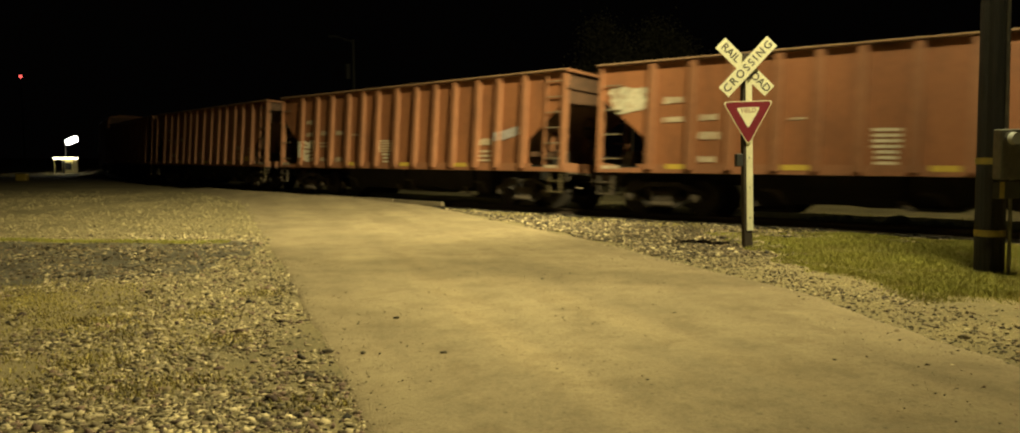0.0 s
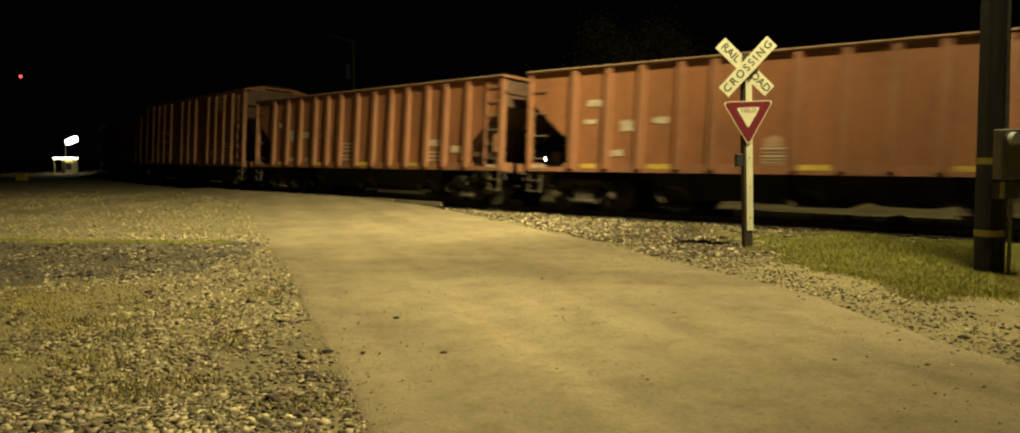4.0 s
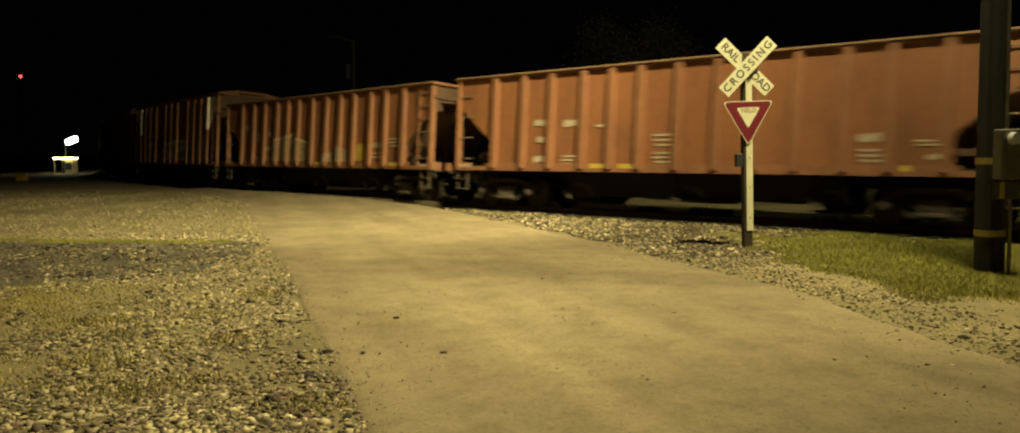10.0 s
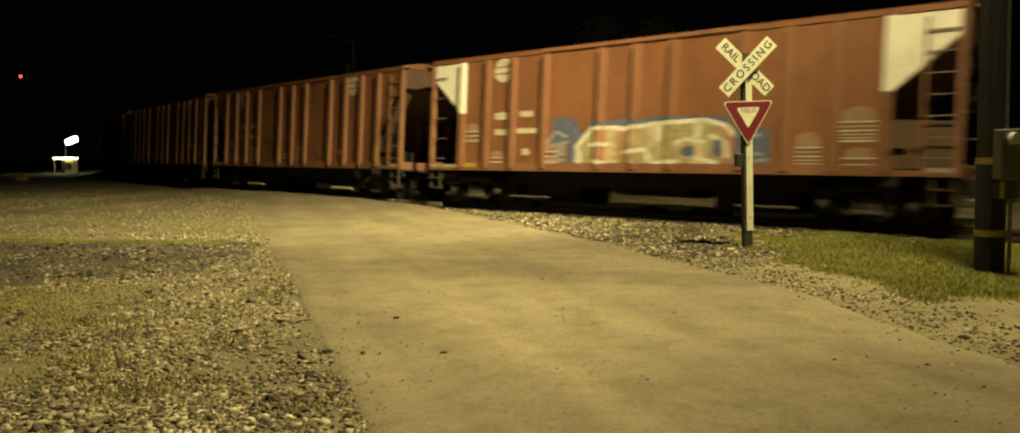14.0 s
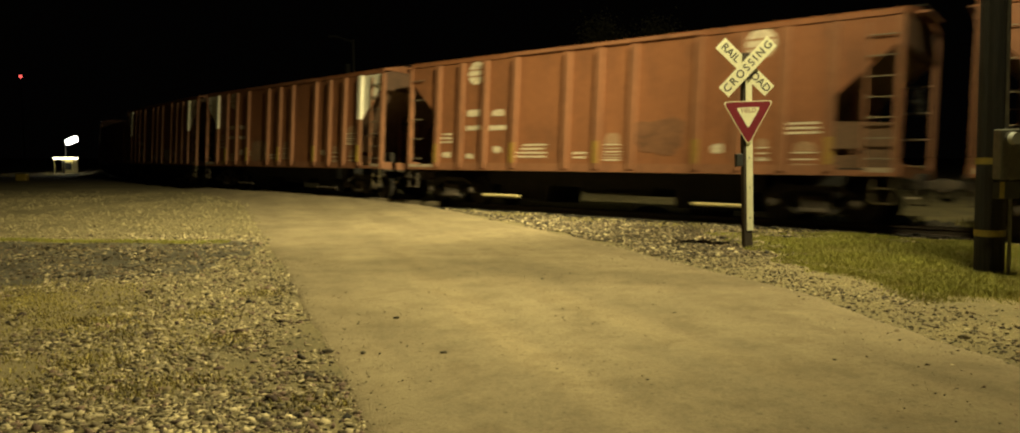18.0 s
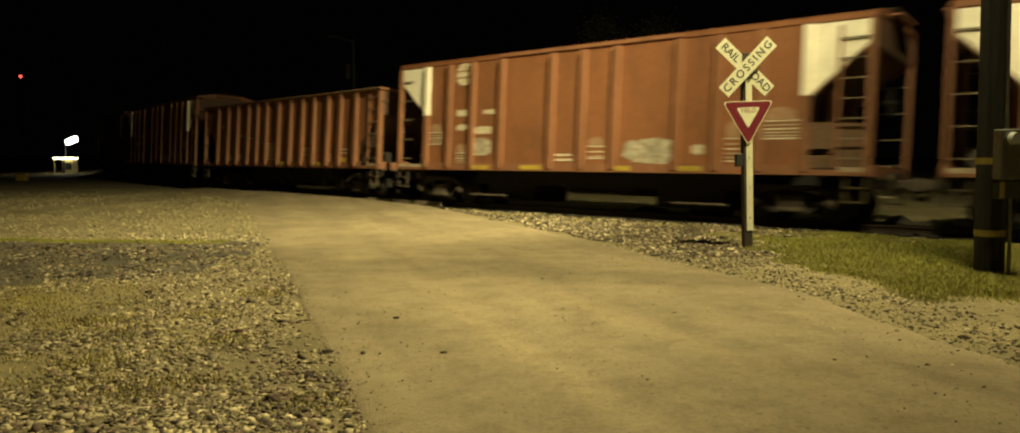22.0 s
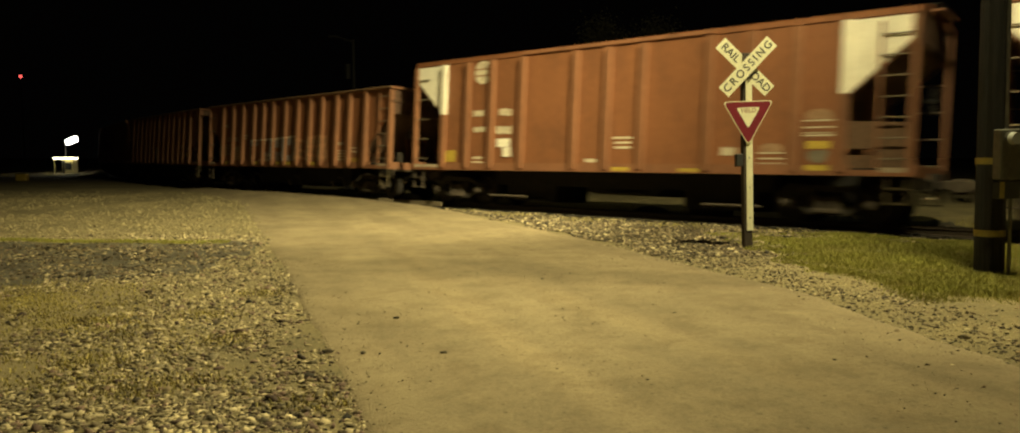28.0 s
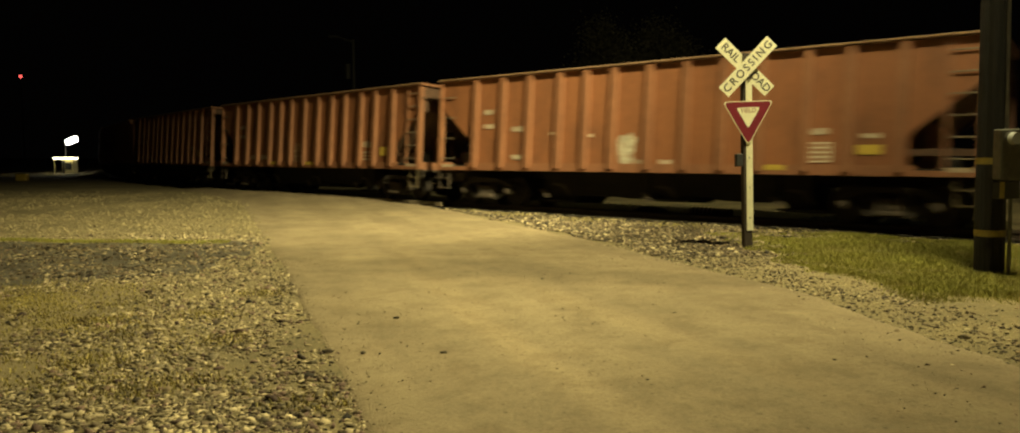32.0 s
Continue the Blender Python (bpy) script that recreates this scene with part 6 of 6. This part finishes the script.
def piece_of_blocks(car):
    """Three pale blocks with bright upper edges and dark slits, then a fainter rounded tag and a yellow spot."""
    block, edge = "pale block of a graffiti piece", "bright outline of a graffiti piece"
    for x0, x1, zl, zr in ((-3.02, -2.30, 2.05, 2.2), (-2.24, -1.40, 2.14, 2.3), (-1.34, -0.32, 2.18, 1.96)):
        slab(car, x0, x1, 1.23, zl, zr, SPRAY_OLIVE, 1, block)
        dash(car, x0, zl, x1, zr, 0.07, SPRAY_BRIGHT, 2, edge)
        dash(car, x0 + 0.04, 1.27, x0 + 0.04, zl - 0.03, 0.09, SPRAY_BRIGHT, 2, edge)
    for x, z0, z1 in ((-2.62, 1.35, 1.8), (-1.9, 1.4, 2.0), (-2.05, 1.3, 1.9), (-1.6, 1.45, 2.05)):
        dash(car, x, z0, x + 0.03, z1, 0.07, SPRAY_GREY, 2, "dark slit of a graffiti piece")
    for x, z in ((-3.0, 1.62), (-0.75, 1.72), (-0.5, 1.62), (-0.85, 1.42), (-2.9, 1.85)):
        dash(car, x, z, x + 0.2, z + 0.02, 0.06, SPRAY_GREY, 3, "dark notch of a graffiti piece")
    dash(car, -1.55, 2.3, -1.45, 2.36, 0.08, SPRAY_BRIGHT, 3, edge)
    slab(car, 0.88, 1.44, 1.22, 1.5, 1.62, SPRAY_WHITE, 1, "faded white sprayed patch")
    slab(car, 1.64, 2.50, 1.22, 1.92, 1.62, SPRAY_WHITE, 1, "faded white sprayed patch")
    for x0, z0, x1, z1 in ((1.66, 2.0, 2.1, 1.78), (2.1, 1.78, 2.5, 1.72), (1.7, 2.15, 2.45, 2.1), (1.0, 1.85, 1.5, 1.95)):
        dash(car, x0, z0, x1, z1, 0.06, SPRAY_DUST, 2, "faint sprayed stroke")
    blob(car, 3.3, 1.55, 0.6, 0.6, YELLOW, 3, "dull yellow sprayed spot")


def piece_of_letters(car):
    """A long cream piece with white outlines, pink and blue fills and a dark blue shade above it."""
    shade, fill, edge = "dark blue shade of a graffiti piece", "cream and pink fill of a graffiti piece", "white outline of a graffiti piece"
    slab(car, -1.3, 0.45, 2.02, 2.34, 2.36, SPRAY_BLUE, 0, shade)
    slab(car, 0.40, 2.62, 2.06, 2.42, 2.36, SPRAY_BLUE, 0, shade)
    slab(car, -2.0, -1.45, 1.22, 1.75, 2.1, SPRAY_BLUE, 0, shade)
    slab(car, 2.78, 3.58, 1.22, 2.1, 2.0, SPRAY_BLUE, 0, "blue-grey end of a graffiti piece")
    fills = ((-1.74, -1.22, 1.72, 2.1, SPRAY_OLIVE), (-1.22, -0.78, 2.16, 2.18, SPRAY_PINK), (-0.78, -0.42, 2.16, 2.12, SPRAY_CREAM), (-0.42, -0.12, 2.1, 2.16, SPRAY_PINK),
             (-0.12, 0.44, 2.14, 2.2, SPRAY_OLIVE), (0.44, 1.0, 2.22, 2.26, SPRAY_CREAM), (1.0, 1.66, 2.26, 2.27, SPRAY_OLIVE), (1.66, 1.98, 2.27, 2.27, SPRAY_CREAM),
             (1.98, 2.42, 2.25, 2.16, SPRAY_OLIVE), (2.42, 2.8, 2.14, 1.86, SPRAY_PINK))
    for x0, x1, zl, zr, mat in fills:
        slab(car, x0, x1, 1.23, zl, zr, mat, 1, fill)
    for x0, z0, x1, z1 in ((-1.24, 2.16, -0.4, 2.16), (-0.36, 2.12, 0.4, 2.19), (0.44, 2.22, 2.0, 2.28), (2.0, 2.28, 2.5, 2.14), (2.5, 2.14, 2.78, 1.86), (-1.72, 1.66, -1.26, 2.12),
                           (-1.7, 1.3, -1.66, 1.66), (-1.25, 1.72, -0.75, 1.74), (-1.2, 1.3, -0.8, 1.24), (-0.2, 1.52, 0.4, 1.6), (0.4, 1.6, 0.5, 1.3), (1.12, 1.68, 1.5, 1.84),
                           (1.5, 1.84, 1.95, 1.76), (1.75, 1.4, 2.3, 1.26), (2.15, 1.9, 2.5, 1.74), (2.5, 1.74, 2.56, 1.4), (0.62, 1.24, 1.3, 1.3)):
        dash(car, x0, z0, x1, z1, 0.11, SPRAY_BRIGHT, 3, edge)
    for x, z0, z1 in ((0.74, 1.84, 2.22), (1.80, 1.9, 2.26), (-1.62, 1.28, 1.5)):
        dash(car, x, z0, x + 0.02, z1, 0.16, SPRAY_BRIGHT, 3, edge)
    blob(car, 1.58, 1.54, 0.36, 0.26, SPRAY_BLUE, 49, "dark blue counter of a graffiti piece")
    blob(car, 2.33, 1.6, 0.24, 0.42, SPRAY_BLUE, 49, "dark blue counter of a graffiti piece")
    for x0, z0, x1, z1 in ((-2.72, 1.8, -2.4, 2.1), (-2.4, 2.1, -2.05, 1.95), (-2.6, 1.72, -2.0, 1.8), (-2.65, 1.32, -2.1, 1.32), (2.95, 1.5, 3.4, 1.46), (2.95, 1.85, 3.3, 1.9), (3.1, 1.3, 3.5, 1.34)):
        dash(car, x0, z0, x1, z1, 0.09, SPRAY_SILVER, 2, "grey sprayed swirl")
    slab(car, -2.45, -2.08, 1.42, 1.74, 1.74, SPRAY_SILVER, 1, "grey sprayed patch")


def piece_of_silver(car):
    """Silver-grey block strokes under one white line, and a fainter pinkish tag beside them."""
    fill, edge = "silver-grey fill of a graffiti piece", "white outline of a graffiti piece"
    for x0, x1, z0, z1 in ((-3.62, -3.3, 1.22, 2.05), (-3.3, -2.86, 1.85, 2.06), (-2.62, -2.34, 1.24, 2.1), (-2.34, -1.98, 1.22, 1.62), (-1.72, -1.36, 1.3, 2.12), (-1.36, -0.9, 1.78, 2.12), (-1.28, -0.92, 1.24, 1.6),
                           (-0.72, -0.34, 1.24, 2.16), (-0.34, 0.2, 1.86, 2.2), (0.0, 0.3, 1.24, 1.86), (-0.34, 0.0, 1.24, 1.5)):
        slab(car, x0 + 0.53, x1 + 0.53, z0, z1, z1 + 0.01, SPRAY_SILVER, 1, fill)
    for x0, z0, x1, z1 in ((-3.62, 2.08, -2.9, 2.14), (-2.66, 2.1, -1.9, 2.16), (-1.76, 2.12, -0.86, 2.18), (-0.74, 2.16, 0.3, 2.24), (0.3, 2.24, 0.42, 1.9)):
        dash(car, x0 + 0.53, z0, x1 + 0.53, z1, 0.07, SPRAY_BRIGHT, 2, edge)
    for x, z in ((-3.5, 1.78), (-3.5, 1.38), (-2.72, 1.25), (-2.06, 1.28), (-2.0, 1.48), (-3.45, 2.0), (-2.4, 2.0), (-0.6, 1.42)):
        dash(car, x + 0.46, z, x + 0.65, z + 0.01, 0.13, SPRAY_BRIGHT, 3, "bright white dab of spray paint")
    slab(car, 1.0, 1.42, 1.3, 2.0, 1.9, SPRAY_DUST, 0, "pale dusty fill of a faded tag")
    slab(car, 1.78, 3.2, 1.26, 2.08, 2.15, FADED, 0, "pale dusty fill of a faded tag")
    for x0, z0, x1, z1 in ((0.62, 2.1, 1.3, 1.98), (1.4, 2.1, 2.1, 2.2), (2.1, 2.2, 2.7, 2.16), (0.7, 1.7, 1.3, 1.6), (1.4, 1.8, 2.6, 1.84), (1.5, 1.5, 2.6, 1.4), (0.6, 1.4, 1.2, 1.34), (2.7, 1.9, 2.75, 1.4), (1.36, 2.0, 1.38, 1.4)):
        dash(car, x0 + 0.4, z0, x1 + 0.5, z1, 0.12, SPRAY_PINK, 1, "faint pinkish sprayed stroke")
    slab(car, -5.9, -5.35, 1.45, 1.95, 1.9, FADED, 1, "faint pinkish sprayed patch")
    slab(car, -4.6, -4.1, 1.3, 1.9, 1.9, FADED, 1, "faint pinkish sprayed patch")


def motions():
    for (s, kind), car in zip(CARS, TRAIN):
        rows, t = [], 0.0
        while t < 32.0 - 1e-6:
            rows.append((t, track_pose(s + advance(t))))
            here = s + advance(t)
            t += 0.5 if -72 < here < 30 else 1.0
        rows.append((32.0, track_pose(s + advance(32.0))))
        walk(car, rows)
        # the wheels turn while the car rolls past
        near = [k for k in range(0, 961, 2) if -48 < s + advance(k / 30) < 19]
        if not near:
            continue
        times = sorted({0, near[0], near[-1], 960} | set(near))
        for ws in [o for o in car.children_recursive if o.name.startswith("wheelset")]:
            x = ws.matrix_basis.translation.x
            turned = [(k / 30, pose(x, 0, 0.42, 0, math.degrees((advance(min(max(k, near[0]), near[-1]) / 30) / 0.42) % 6.283185307), 0)) for k in times]
            walk(ws, turned)


ground_sheet()
road()
asphalt_patch()
utility_pole()
crossing_sign()
road_debris()
far_lamp()
mast()
back_lamps()
far_pole()
yellow_block()
tree(9.6, 60.0, 14.6, 5)
tree(15.0, 66.0, 12.2, 6, 30000)
TRAIN = build_train()
grass()
gravel()
track()
spoil_ridge()
motions()
